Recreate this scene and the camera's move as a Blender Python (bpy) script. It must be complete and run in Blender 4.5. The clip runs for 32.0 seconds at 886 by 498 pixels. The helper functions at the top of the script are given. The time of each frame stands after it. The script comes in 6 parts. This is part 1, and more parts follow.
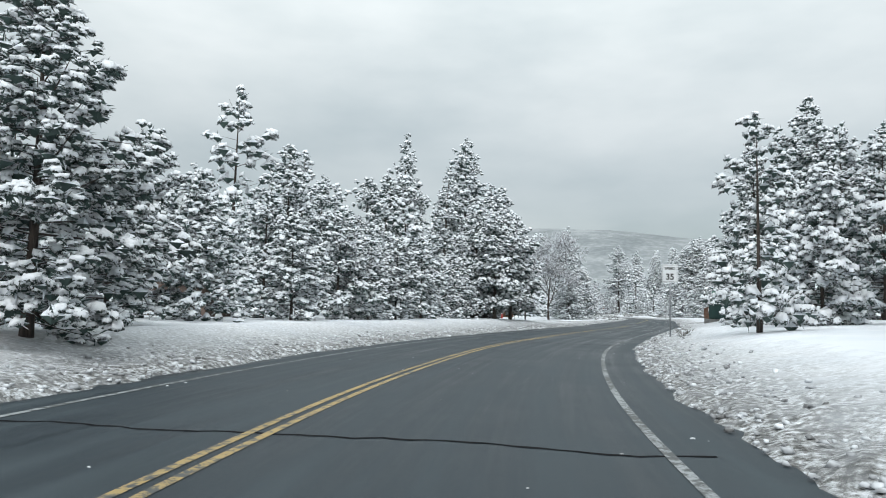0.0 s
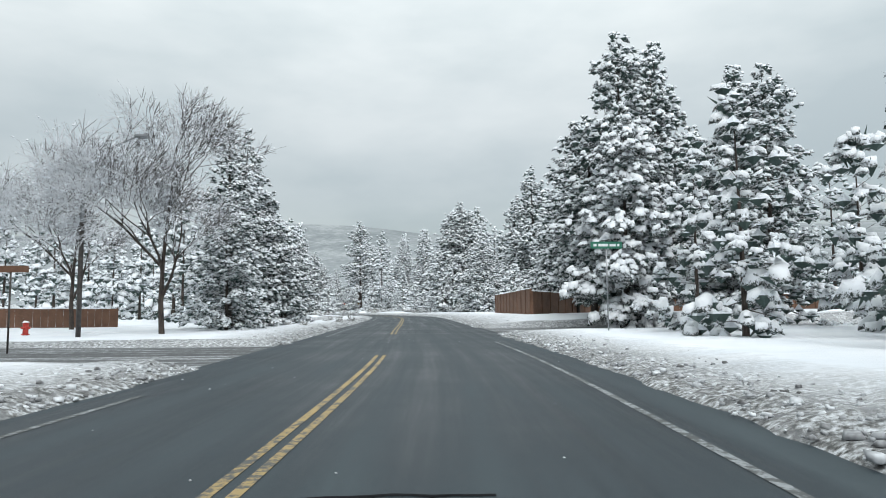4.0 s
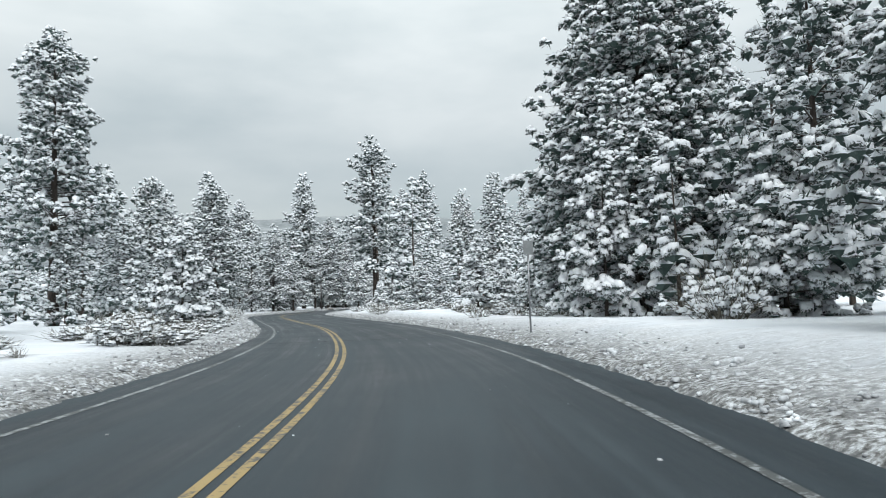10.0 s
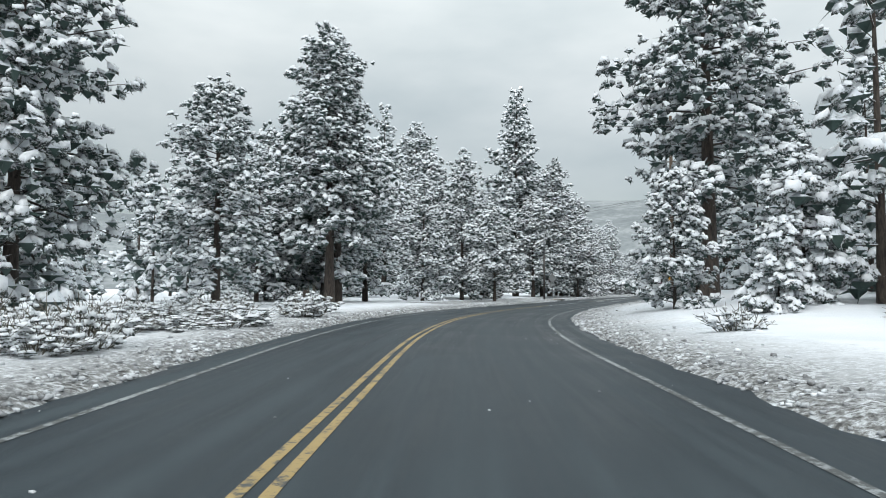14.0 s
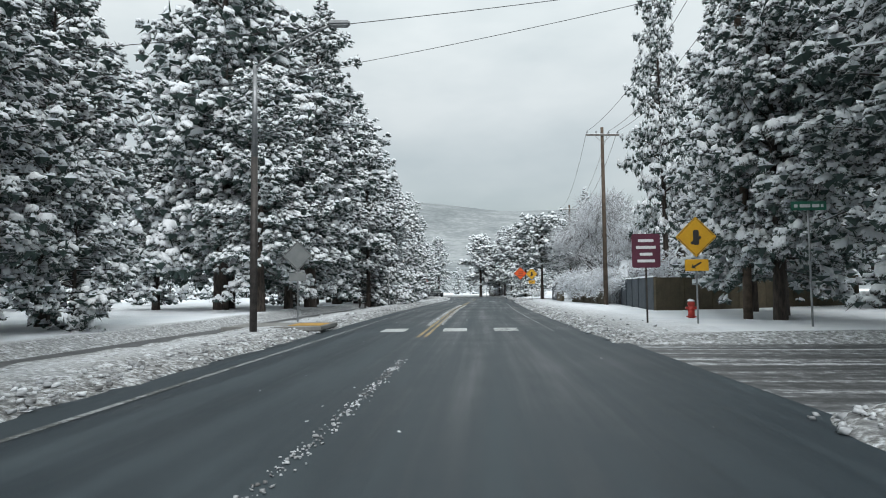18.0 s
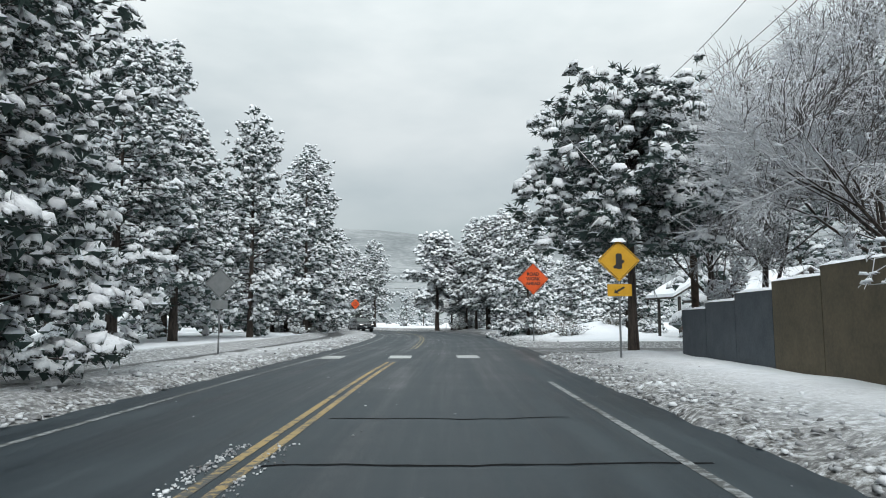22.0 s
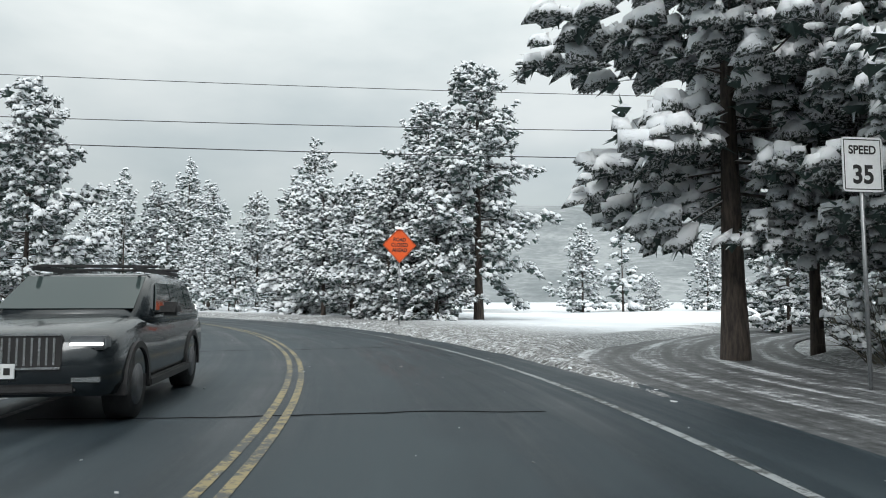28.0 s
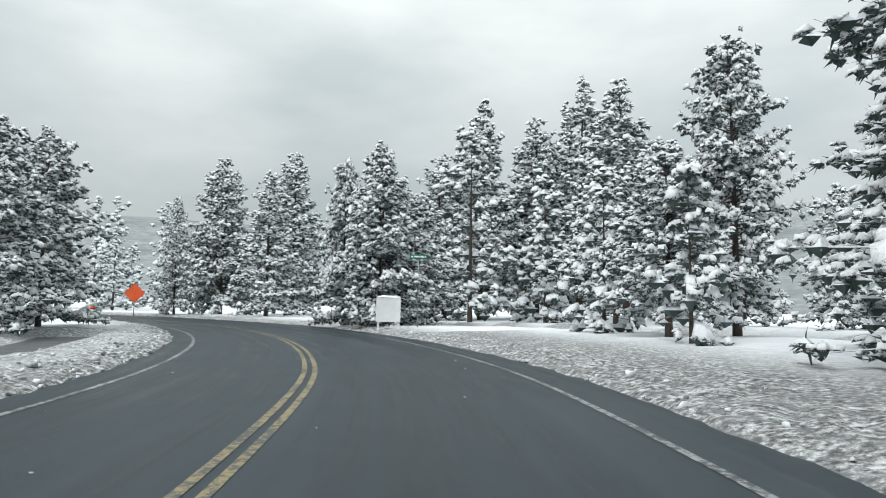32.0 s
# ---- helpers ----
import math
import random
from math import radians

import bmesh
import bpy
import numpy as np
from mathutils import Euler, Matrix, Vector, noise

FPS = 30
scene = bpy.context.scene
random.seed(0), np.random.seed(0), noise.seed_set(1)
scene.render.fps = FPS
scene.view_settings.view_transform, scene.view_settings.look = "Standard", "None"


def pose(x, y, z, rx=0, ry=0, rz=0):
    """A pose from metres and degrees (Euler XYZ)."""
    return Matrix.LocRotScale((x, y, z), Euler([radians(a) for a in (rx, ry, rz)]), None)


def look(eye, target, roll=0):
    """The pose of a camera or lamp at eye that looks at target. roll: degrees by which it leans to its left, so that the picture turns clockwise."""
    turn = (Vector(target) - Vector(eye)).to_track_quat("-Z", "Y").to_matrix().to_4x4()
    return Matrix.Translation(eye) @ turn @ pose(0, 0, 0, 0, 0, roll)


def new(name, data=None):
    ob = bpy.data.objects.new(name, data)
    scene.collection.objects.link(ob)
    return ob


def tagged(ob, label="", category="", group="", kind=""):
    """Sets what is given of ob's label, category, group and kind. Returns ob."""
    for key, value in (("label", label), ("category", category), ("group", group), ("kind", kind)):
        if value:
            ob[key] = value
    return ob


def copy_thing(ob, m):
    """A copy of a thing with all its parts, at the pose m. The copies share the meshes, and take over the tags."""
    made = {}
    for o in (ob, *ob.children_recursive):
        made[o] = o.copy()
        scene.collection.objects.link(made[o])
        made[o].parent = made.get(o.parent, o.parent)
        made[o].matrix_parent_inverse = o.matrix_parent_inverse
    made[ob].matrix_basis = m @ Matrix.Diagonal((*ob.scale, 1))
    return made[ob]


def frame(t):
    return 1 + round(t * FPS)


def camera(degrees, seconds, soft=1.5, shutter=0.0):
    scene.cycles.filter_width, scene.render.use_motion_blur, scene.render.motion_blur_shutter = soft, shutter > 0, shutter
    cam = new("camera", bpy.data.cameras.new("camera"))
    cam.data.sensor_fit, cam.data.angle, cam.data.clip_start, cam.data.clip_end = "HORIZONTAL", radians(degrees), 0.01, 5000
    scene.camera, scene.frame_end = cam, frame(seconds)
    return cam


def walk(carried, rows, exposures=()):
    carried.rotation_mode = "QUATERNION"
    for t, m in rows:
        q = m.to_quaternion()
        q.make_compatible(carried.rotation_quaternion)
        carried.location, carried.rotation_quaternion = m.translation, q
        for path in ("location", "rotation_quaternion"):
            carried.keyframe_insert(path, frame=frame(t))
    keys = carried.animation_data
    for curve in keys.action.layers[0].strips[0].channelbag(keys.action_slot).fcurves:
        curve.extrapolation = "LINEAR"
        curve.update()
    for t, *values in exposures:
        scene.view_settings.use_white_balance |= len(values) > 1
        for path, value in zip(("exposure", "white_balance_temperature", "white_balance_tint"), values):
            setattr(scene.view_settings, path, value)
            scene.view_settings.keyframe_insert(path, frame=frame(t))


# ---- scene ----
cam = camera(66.32, 32.0, 1.0)
PATH = [
    (0, -0, 0, 1.353, 95.018, 1.452, 16.856),
    (0.5, -1.54, 7.433, 1.351, 94.896, 0.807, 12.464),
    (1, -2.708, 14.718, 1.35, 95.362, 0.264, 7.81),
    (1.5, -3.289, 22.021, 1.35, 95.812, -0.103, 3.313),
    (2, -3.357, 29.2, 1.349, 95.627, -0.635, -0.306),
    (2.5, -3.1, 36.395, 1.348, 95.119, -0.756, -2.587),
    (3, -2.675, 43.644, 1.349, 94.951, -0.562, -3.524),
    (3.5, -2.156, 50.897, 1.35, 94.948, -0.464, -4.079),
    (4, -1.581, 58.104, 1.348, 94.933, -0.554, -4.462),
    (4.5, -1.006, 65.218, 1.344, 94.731, -0.663, -4.203),
    (5, -0.565, 72.187, 1.344, 94.166, -0.311, -1.995),
    (5.5, -0.268, 79.123, 1.341, 92.552, -0.176, -0.342),
    (6, -0.059, 86.254, 1.339, 93.687, 0.002, 0),
    (6.5, 0.142, 93.514, 1.345, 95.447, 0.05, -0.014),
    (7, 0.45, 100.821, 1.352, 95.013, -0.224, -0.014),
    (7.5, 0.723, 108.24, 1.351, 94.978, -0.497, -0.09),
    (8, 1.012, 115.729, 1.354, 94.877, -0.772, -0.183),
    (8.5, 1.268, 123.263, 1.36, 94.828, -0.908, -0.188),
    (9, 1.491, 130.744, 1.358, 94.386, -1.252, 0.071),
    (9.5, 1.568, 138.187, 1.356, 94.311, -1.621, 0.406),
    (10, 1.646, 145.448, 1.356, 94.31, -1.663, 1.081),
    (10.5, 1.412, 152.636, 1.356, 94.203, -1.54, 3.227),
    (11, 0.749, 159.861, 1.352, 93.367, -1.19, 6.984),
    (11.5, -0.489, 166.834, 1.348, 93.501, -0.904, 10.189),
    (12, -1.991, 174.011, 1.354, 93.011, -0.559, 13.517),
    (12.5, -3.842, 181.179, 1.353, 93.157, 0.067, 16.307),
    (13, -6.081, 188.27, 1.347, 92.844, 0.302, 18.451),
    (13.5, -8.499, 195.394, 1.346, 93.198, 0.426, 19.515),
    (14, -10.869, 202.535, 1.348, 93.387, 0.337, 19.115),
    (14.5, -13.151, 209.716, 1.35, 93.458, 0.26, 18.076),
    (15, -15.287, 216.962, 1.353, 93.46, 0.23, 16.694),
    (15.5, -17.226, 224.297, 1.363, 93.441, 0.138, 14.84),
    (16, -18.692, 231.797, 1.373, 93.449, -0.256, 11.908),
    (16.5, -19.524, 239.168, 1.38, 94.15, -0.487, 8.501),
    (17, -19.879, 246.376, 1.38, 93.628, -0.911, 4.999),
    (17.5, -19.785, 253.632, 1.373, 93.384, -0.915, 2.396),
    (18, -19.584, 260.749, 1.366, 93.52, -0.561, 0.976),
    (18.5, -19.36, 267.804, 1.356, 93.453, -0.289, 0.097),
    (19, -19.193, 274.838, 1.334, 92.9, 0.012, -0.489),
    (19.5, -19.039, 281.912, 1.339, 91.884, -0.093, -0.981),
    (20, -18.739, 288.905, 1.338, 91.799, -0.531, -1.431),
    (20.5, -18.394, 295.884, 1.34, 92.522, -0.448, -1.971),
    (21, -18.018, 302.819, 1.336, 93.454, -0.328, -2.247),
    (21.5, -17.645, 309.807, 1.331, 95.124, -0.252, -2.43),
    (22, -17.234, 316.715, 1.328, 96.047, -0.105, -2.547),
    (22.5, -16.809, 323.385, 1.331, 95.587, 0.128, -2.716),
    (23, -16.312, 329.913, 1.34, 95.064, 0.099, -2.887),
    (23.5, -15.897, 336.523, 1.35, 94.983, -0.204, -3.301),
    (24, -15.499, 343.029, 1.36, 94.744, -0.4, -3.173),
    (24.5, -15.075, 349.487, 1.364, 94.505, -0.759, -2.878),
    (25, -14.752, 356.113, 1.356, 94.627, -0.575, -2.057),
    (25.5, -14.524, 362.792, 1.351, 94.939, -0.378, -1.182),
    (26, -14.405, 369.416, 1.35, 95.269, -0.373, -0.215),
    (26.5, -14.433, 375.863, 1.35, 95.446, -0.554, 1.381),
    (27, -14.721, 381.993, 1.35, 95.298, -0.705, 4.772),
    (27.5, -15.641, 387.876, 1.35, 94.884, -0.332, 8.94),
    (28, -16.903, 393.352, 1.344, 94.341, -0.065, 13.115),
    (28.5, -18.593, 398.723, 1.348, 94.288, 0.149, 17.075),
    (29, -20.679, 404.062, 1.351, 94.375, 0.311, 21.009),
    (29.5, -23.259, 409.305, 1.354, 94.803, 0.694, 25.033),
    (30, -26.186, 414.325, 1.357, 94.809, 1.096, 29.388),
    (30.5, -29.359, 419.129, 1.348, 94.825, 1.159, 33.842),
    (31, -32.791, 423.694, 1.351, 94.993, 1.109, 38.208),
    (31.5, -36.688, 427.979, 1.351, 94.817, 0.994, 42.535),
    (32, -40.888, 431.981, 1.347, 94.803, 0.976, 46.826),
]
def car_view(t, x, y, z, tilt, lean, turn):
    """Heading, then tilt, then lean about the line of sight."""
    return t, pose(x, y, z, 0, 0, turn) @ pose(0, 0, 0, tilt) @ pose(0, 0, 0, 0, 0, lean)


walk(cam, [car_view(*r) for r in PATH], exposures=[(0.0, 0.0, 6600, 10), (22.0, -0.02, 6650, 10), (26.0, 0.04, 6750, 10), (32.0, 0.06, 6770, 10)])

# ------------------------------------------------------------ light
world = bpy.data.worlds.new("overcast_sky")
scene.world = world
world.use_nodes = True
wn, wl = world.node_tree.nodes, world.node_tree.links
wn.clear()
sky = wn.new("ShaderNodeTexSky")
sky.sky_type, sky.sun_disc = "NISHITA", False
sky.sun_elevation, sky.sun_rotation = radians(47), radians(190)
clear = wn.new("ShaderNodeBackground")
clear.inputs["Strength"].default_value = 0.025
wl.new(sky.outputs[0], clear.inputs["Color"])
where = wn.new("ShaderNodeTexCoord")
stretch = wn.new("ShaderNodeMapping")
stretch.inputs["Scale"].default_value = (1.6, 1.6, 4.2)
puff = wn.new("ShaderNodeTexNoise")
puff.inputs["Scale"].default_value, puff.inputs["Detail"].default_value = 1.5, 5.0
puff.inputs["Roughness"].default_value = 0.5
tone = wn.new("ShaderNodeValToRGB")
tone.color_ramp.elements[0].position, tone.color_ramp.elements[0].color = 0.36, (0.508, 0.575, 0.583, 1)
tone.color_ramp.elements[1].position, tone.color_ramp.elements[1].color = 0.66, (0.73, 0.78, 0.776, 1)
cloud = wn.new("ShaderNodeBackground")
cloud.inputs["Strength"].default_value = 0.90
both, out = wn.new("ShaderNodeAddShader"), wn.new("ShaderNodeOutputWorld")
wl.new(where.outputs["Generated"], stretch.inputs["Vector"])
wl.new(stretch.outputs[0], puff.inputs["Vector"])
wl.new(puff.outputs["Fac"], tone.inputs["Fac"])
rise = wn.new("ShaderNodeSeparateXYZ")
wl.new(where.outputs["Generated"], rise.inputs[0])
lift = wn.new("ShaderNodeMapRange")
lift.interpolation_type = "SMOOTHSTEP"
for key, value in (("From Min", -0.02), ("From Max", 0.85), ("To Min", 0.68), ("To Max", 2.0)):
    lift.inputs[key].default_value = value
wl.new(rise.outputs["Z"], lift.inputs["Value"])
dome = wn.new("ShaderNodeVectorMath")
dome.operation = "SCALE"
wl.new(tone.outputs[0], dome.inputs[0])
wl.new(lift.outputs[0], dome.inputs["Scale"])
wl.new(dome.outputs[0], cloud.inputs["Color"])
wl.new(clear.outputs[0], both.inputs[0])
wl.new(cloud.outputs[0], both.inputs[1])
wl.new(both.outputs[0], out.inputs["Surface"])
sun = new("sun", bpy.data.lights.new("sun", "SUN"))
sun.data.energy, sun.data.angle, sun.data.color = 1.9, radians(30), (0.95, 0.98, 1.0)
sun.matrix_world = look((0, 0, 60), (-6, 40, 16))


# ------------------------------------------------------------ materials
def material(name, rough=0.8, metal=0.0):
    m = bpy.data.materials.new(name)
    m.use_nodes = True
    b = m.node_tree.nodes["Principled BSDF"]
    b.inputs["Roughness"].default_value, b.inputs["Metallic"].default_value = rough, metal
    return m, m.node_tree.nodes, m.node_tree.links, b


def noise_tex(n, l, scale, detail=4.0, rough=0.55, vector=None):
    t = n.new("ShaderNodeTexNoise")
    t.inputs["Scale"].default_value, t.inputs["Detail"].default_value, t.inputs["Roughness"].default_value = scale, detail, rough
    if vector is None:
        vector = n.new("ShaderNodeNewGeometry").outputs["Position"]
    l.new(vector, t.inputs["Vector"])
    return t.outputs["Fac"]


def ramp(n, l, fac, *stops):
    r = n.new("ShaderNodeValToRGB")
    e = r.color_ramp.elements
    while len(e) < len(stops):
        e.new(0.5)
    for q, (p, c) in zip(e, stops):
        q.position, q.color = p, (*c, 1) if len(c) == 3 else c
    l.new(fac, r.inputs["Fac"])
    return r.outputs["Color"]


def mixed(n, l, fac, a, b):
    m = n.new("ShaderNodeMix")
    m.data_type = "RGBA"
    for sock, v in ((m.inputs[0], fac), (m.inputs[6], a), (m.inputs[7], b)):
        if hasattr(v, "links"):
            l.new(v, sock)
        else:
            sock.default_value = v if isinstance(v, float) else (*v, 1)
    return m.outputs[2]


def maths(n, l, op, a, b=0.0, clamp=False):
    m = n.new("ShaderNodeMath")
    m.operation, m.use_clamp = op, clamp
    for sock, v in zip(m.inputs, (a, b)):
        if hasattr(v, "links"):
            l.new(v, sock)
        else:
            sock.default_value = v
    return m.outputs[0]


def bumped(n, l, b, height, strength, distance):
    u = n.new("ShaderNodeBump")
    u.inputs["Strength"].default_value, u.inputs["Distance"].default_value = strength, distance
    l.new(height, u.inputs["Height"])
    l.new(u.outputs[0], b.inputs["Normal"])


def speckled(name, dark, light, scale, rough=0.8, metal=0.0, bump=0.3, depth=0.02, fine=None):
    """A surface that varies between two colours at two scales, with a fine relief."""
    m, n, l, b = material(name, rough, metal)
    coarse, small = noise_tex(n, l, scale), noise_tex(n, l, fine or scale * 9)
    f = maths(n, l, "ADD", maths(n, l, "MULTIPLY", coarse, 0.6), maths(n, l, "MULTIPLY", small, 0.4))
    l.new(ramp(n, l, f, (0.35, dark), (0.65, light)), b.inputs["Base Color"])
    bumped(n, l, b, small, bump, depth)
    return m


def upward(n, l, low, high):
    """1 where a face looks up: where snow lies."""
    g = n.new("ShaderNodeNewGeometry")
    x = n.new("ShaderNodeSeparateXYZ")
    l.new(g.outputs["Normal"], x.inputs[0])
    r = n.new("ShaderNodeMapRange")
    r.inputs["From Min"].default_value, r.inputs["From Max"].default_value = low, high
    l.new(x.outputs["Z"], r.inputs["Value"])
    return r.outputs[0]


SNOW_WHITE = (0.80, 0.83, 0.87)
snow_m, n, l, b = material("fresh_snow", 0.85)
big, fine = noise_tex(n, l, 1.2), noise_tex(n, l, 14.0)
l.new(ramp(n, l, big, (0.3, (0.74, 0.78, 0.83)), (0.7, (0.84, 0.86, 0.89))), b.inputs["Base Color"])
b.inputs["Specular IOR Level"].default_value = 0.2
bumped(n, l, b, fine, 0.35, 0.05)

# snow on the ground, dirty where the plough has thrown it up along the road
ground_m, n, l, b = material("ground_snow", 0.9)
dirt = n.new("ShaderNodeAttribute")
dirt.attribute_name = "dirt"
grit, clods, drift = noise_tex(n, l, 9.0, 6.0, 0.7), noise_tex(n, l, 2.2, 3.0), noise_tex(n, l, 0.35)
clean = ramp(n, l, drift, (0.3, (0.72, 0.76, 0.81)), (0.7, (0.83, 0.85, 0.88)))
slush = ramp(n, l, maths(n, l, "ADD", maths(n, l, "MULTIPLY", grit, 0.7), maths(n, l, "MULTIPLY", clods, 0.3)),
             (0.43, (0.06, 0.06, 0.058)), (0.50, (0.22, 0.22, 0.215)), (0.57, (0.50, 0.52, 0.54)), (0.66, (0.80, 0.82, 0.85)))
edge = maths(n, l, "ADD", dirt.outputs["Fac"], maths(n, l, "MULTIPLY", maths(n, l, "SUBTRACT", clods, 0.5), 0.9), True)
edge = maths(n, l, "MULTIPLY", edge, maths(n, l, "GREATER_THAN", dirt.outputs["Fac"], 0.02), True)
l.new(mixed(n, l, edge, clean, slush), b.inputs["Base Color"])
b.inputs["Specular IOR Level"].default_value = 0.2
bumped(n, l, b, maths(n, l, "ADD", grit, clods), 0.6, 0.10)

asphalt_m, n, l, b = material("wet_asphalt", 0.55)
lane = n.new("ShaderNodeUVMap")
sep = n.new("ShaderNodeSeparateXYZ")
l.new(lane.outputs[0], sep.inputs[0])
long = n.new("ShaderNodeMapping")
long.inputs["Scale"].default_value = (1.1, 0.03, 1)
l.new(lane.outputs[0], long.inputs["Vector"])
streak = noise_tex(n, l, 1.6, 4.0, 0.6, long.outputs[0])
agg, blotch = noise_tex(n, l, 60.0, 3.0, 0.7), noise_tex(n, l, 0.25, 5.0, 0.6)
f = maths(n, l, "ADD", maths(n, l, "MULTIPLY", streak, 0.55), maths(n, l, "MULTIPLY", blotch, 0.30))
f = maths(n, l, "ADD", f, maths(n, l, "MULTIPLY", agg, 0.15))
l.new(ramp(n, l, f, (0.36, (0.011, 0.018, 0.024)), (0.50, (0.025, 0.036, 0.044)), (0.64, (0.052, 0.068, 0.077))), b.inputs["Base Color"])
l.new(ramp(n, l, f, (0.36, (0.34, 0.34, 0.34)), (0.62, (0.70, 0.70, 0.70))), b.inputs["Roughness"])
b.inputs["Specular IOR Level"].default_value = 0.24
bumped(n, l, b, agg, 0.35, 0.01)


def worn_paint(name, colour, bare):
    m, n, l, b = material(name, 0.6)
    w, w2 = noise_tex(n, l, 7.0, 6.0, 0.75), noise_tex(n, l, 0.6)
    f = maths(n, l, "ADD", maths(n, l, "MULTIPLY", w, 0.7), maths(n, l, "MULTIPLY", w2, 0.3))
    l.new(ramp(n, l, f, (bare, (0.06, 0.065, 0.065)), (bare + 0.07, colour)), b.inputs["Base Color"])
    return m


yellow_m = worn_paint("worn_yellow_paint", (0.34, 0.245, 0.10), 0.44)
faded_m = worn_paint("faded_yellow_paint", (0.25, 0.205, 0.105), 0.46)
white_m = worn_paint("worn_white_paint", (0.27, 0.29, 0.30), 0.47)
bar_m = worn_paint("crossing_white_paint", (0.43, 0.45, 0.45), 0.41)
tar_m = speckled("tar_seam", (0.008, 0.008, 0.009), (0.016, 0.016, 0.018), 3.0, 0.95)
tar_m.node_tree.nodes["Principled BSDF"].inputs["Specular IOR Level"].default_value = 0.05

needle_m, n, l, b = material("pine_needles", 0.7)
tint = noise_tex(n, l, 1.5)
green = ramp(n, l, tint, (0.3, (0.026, 0.050, 0.044)), (0.7, (0.066, 0.104, 0.092)))
frost, rime = noise_tex(n, l, 4.5, 3.0), noise_tex(n, l, 20.0, 3.0, 0.75)
lie = maths(n, l, "ADD", maths(n, l, "MULTIPLY", upward(n, l, 0.0, 0.8), 0.55), maths(n, l, "MULTIPLY", maths(n, l, "ADD", frost, rime), 0.62))
l.new(mixed(n, l, ramp(n, l, lie, (0.78, (0, 0, 0)), (0.94, (1, 1, 1))), green, (0.66, 0.70, 0.74)), b.inputs["Base Color"])

tree_snow_m, n, l, b = material("snow_on_branches", 0.85)
poke, soft = noise_tex(n, l, 12.0, 4.0, 0.8), noise_tex(n, l, 1.4)
hold = maths(n, l, "ADD", poke, maths(n, l, "MULTIPLY", upward(n, l, -0.5, 0.5), 0.30))
white = ramp(n, l, soft, (0.3, (0.82, 0.85, 0.89)), (0.7, (0.90, 0.92, 0.94)))
l.new(mixed(n, l, ramp(n, l, hold, (0.50, (0, 0, 0)), (0.56, (1, 1, 1))), (0.05, 0.065, 0.058), white), b.inputs["Base Color"])
b.inputs["Specular IOR Level"].default_value = 0.2
bumped(n, l, b, poke, 0.8, 0.08)

bark_m, n, l, b = material("pine_bark", 0.9)
fur = n.new("ShaderNodeMapping")
fur.inputs["Scale"].default_value = (9, 9, 1.6)
l.new(n.new("ShaderNodeNewGeometry").outputs["Position"], fur.inputs["Vector"])
plates = noise_tex(n, l, 1.5, 5.0, 0.6, fur.outputs[0])
bark = ramp(n, l, plates, (0.35, (0.022, 0.018, 0.016)), (0.65, (0.085, 0.066, 0.054)))
l.new(mixed(n, l, upward(n, l, 0.45, 0.75), bark, (0.72, 0.76, 0.80)), b.inputs["Base Color"])
bumped(n, l, b, plates, 0.8, 0.05)

twig_m, n, l, b = material("frosted_twigs", 0.9)
rim = noise_tex(n, l, 4.0)
wood = ramp(n, l, rim, (0.35, (0.05, 0.042, 0.038)), (0.65, (0.13, 0.115, 0.105)))
l.new(mixed(n, l, maths(n, l, "MULTIPLY", upward(n, l, -0.45, 0.15), ramp(n, l, rim, (0.28, (0.3, 0.3, 0.3)), (0.44, (1, 1, 1)))), wood, (0.74, 0.77, 0.81)), b.inputs["Base Color"])
sage_m, n, l, b = material("sagebrush_stems", 0.9)
l.new(ramp(n, l, noise_tex(n, l, 5.0), (0.3, (0.05, 0.05, 0.042)), (0.7, (0.17, 0.155, 0.12))), b.inputs["Base Color"])


# ------------------------------------------------------------ mesh helpers
def mesh_object(name, verts, faces, mat, smooth=False):
    me = bpy.data.meshes.new(name)
    me.from_pydata([tuple(v) for v in verts], [], faces)
    if mat:
        me.materials.append(mat)
    if smooth:
        me.polygons.foreach_set("use_smooth", [True] * len(me.polygons))
    me.update()
    return new(name, me)


def part(name, bm, mat, parent, label="", smooth=False):
    """Links a bmesh as one mesh object under a thing or under a part."""
    me = bpy.data.meshes.new(name)
    bm.to_mesh(me)
    bm.free()
    if mat:
        me.materials.append(mat)
    if smooth:
        me.polygons.foreach_set("use_smooth", [True] * len(me.polygons))
    ob = new(name, me)
    ob.parent = parent
    return tagged(ob, label)


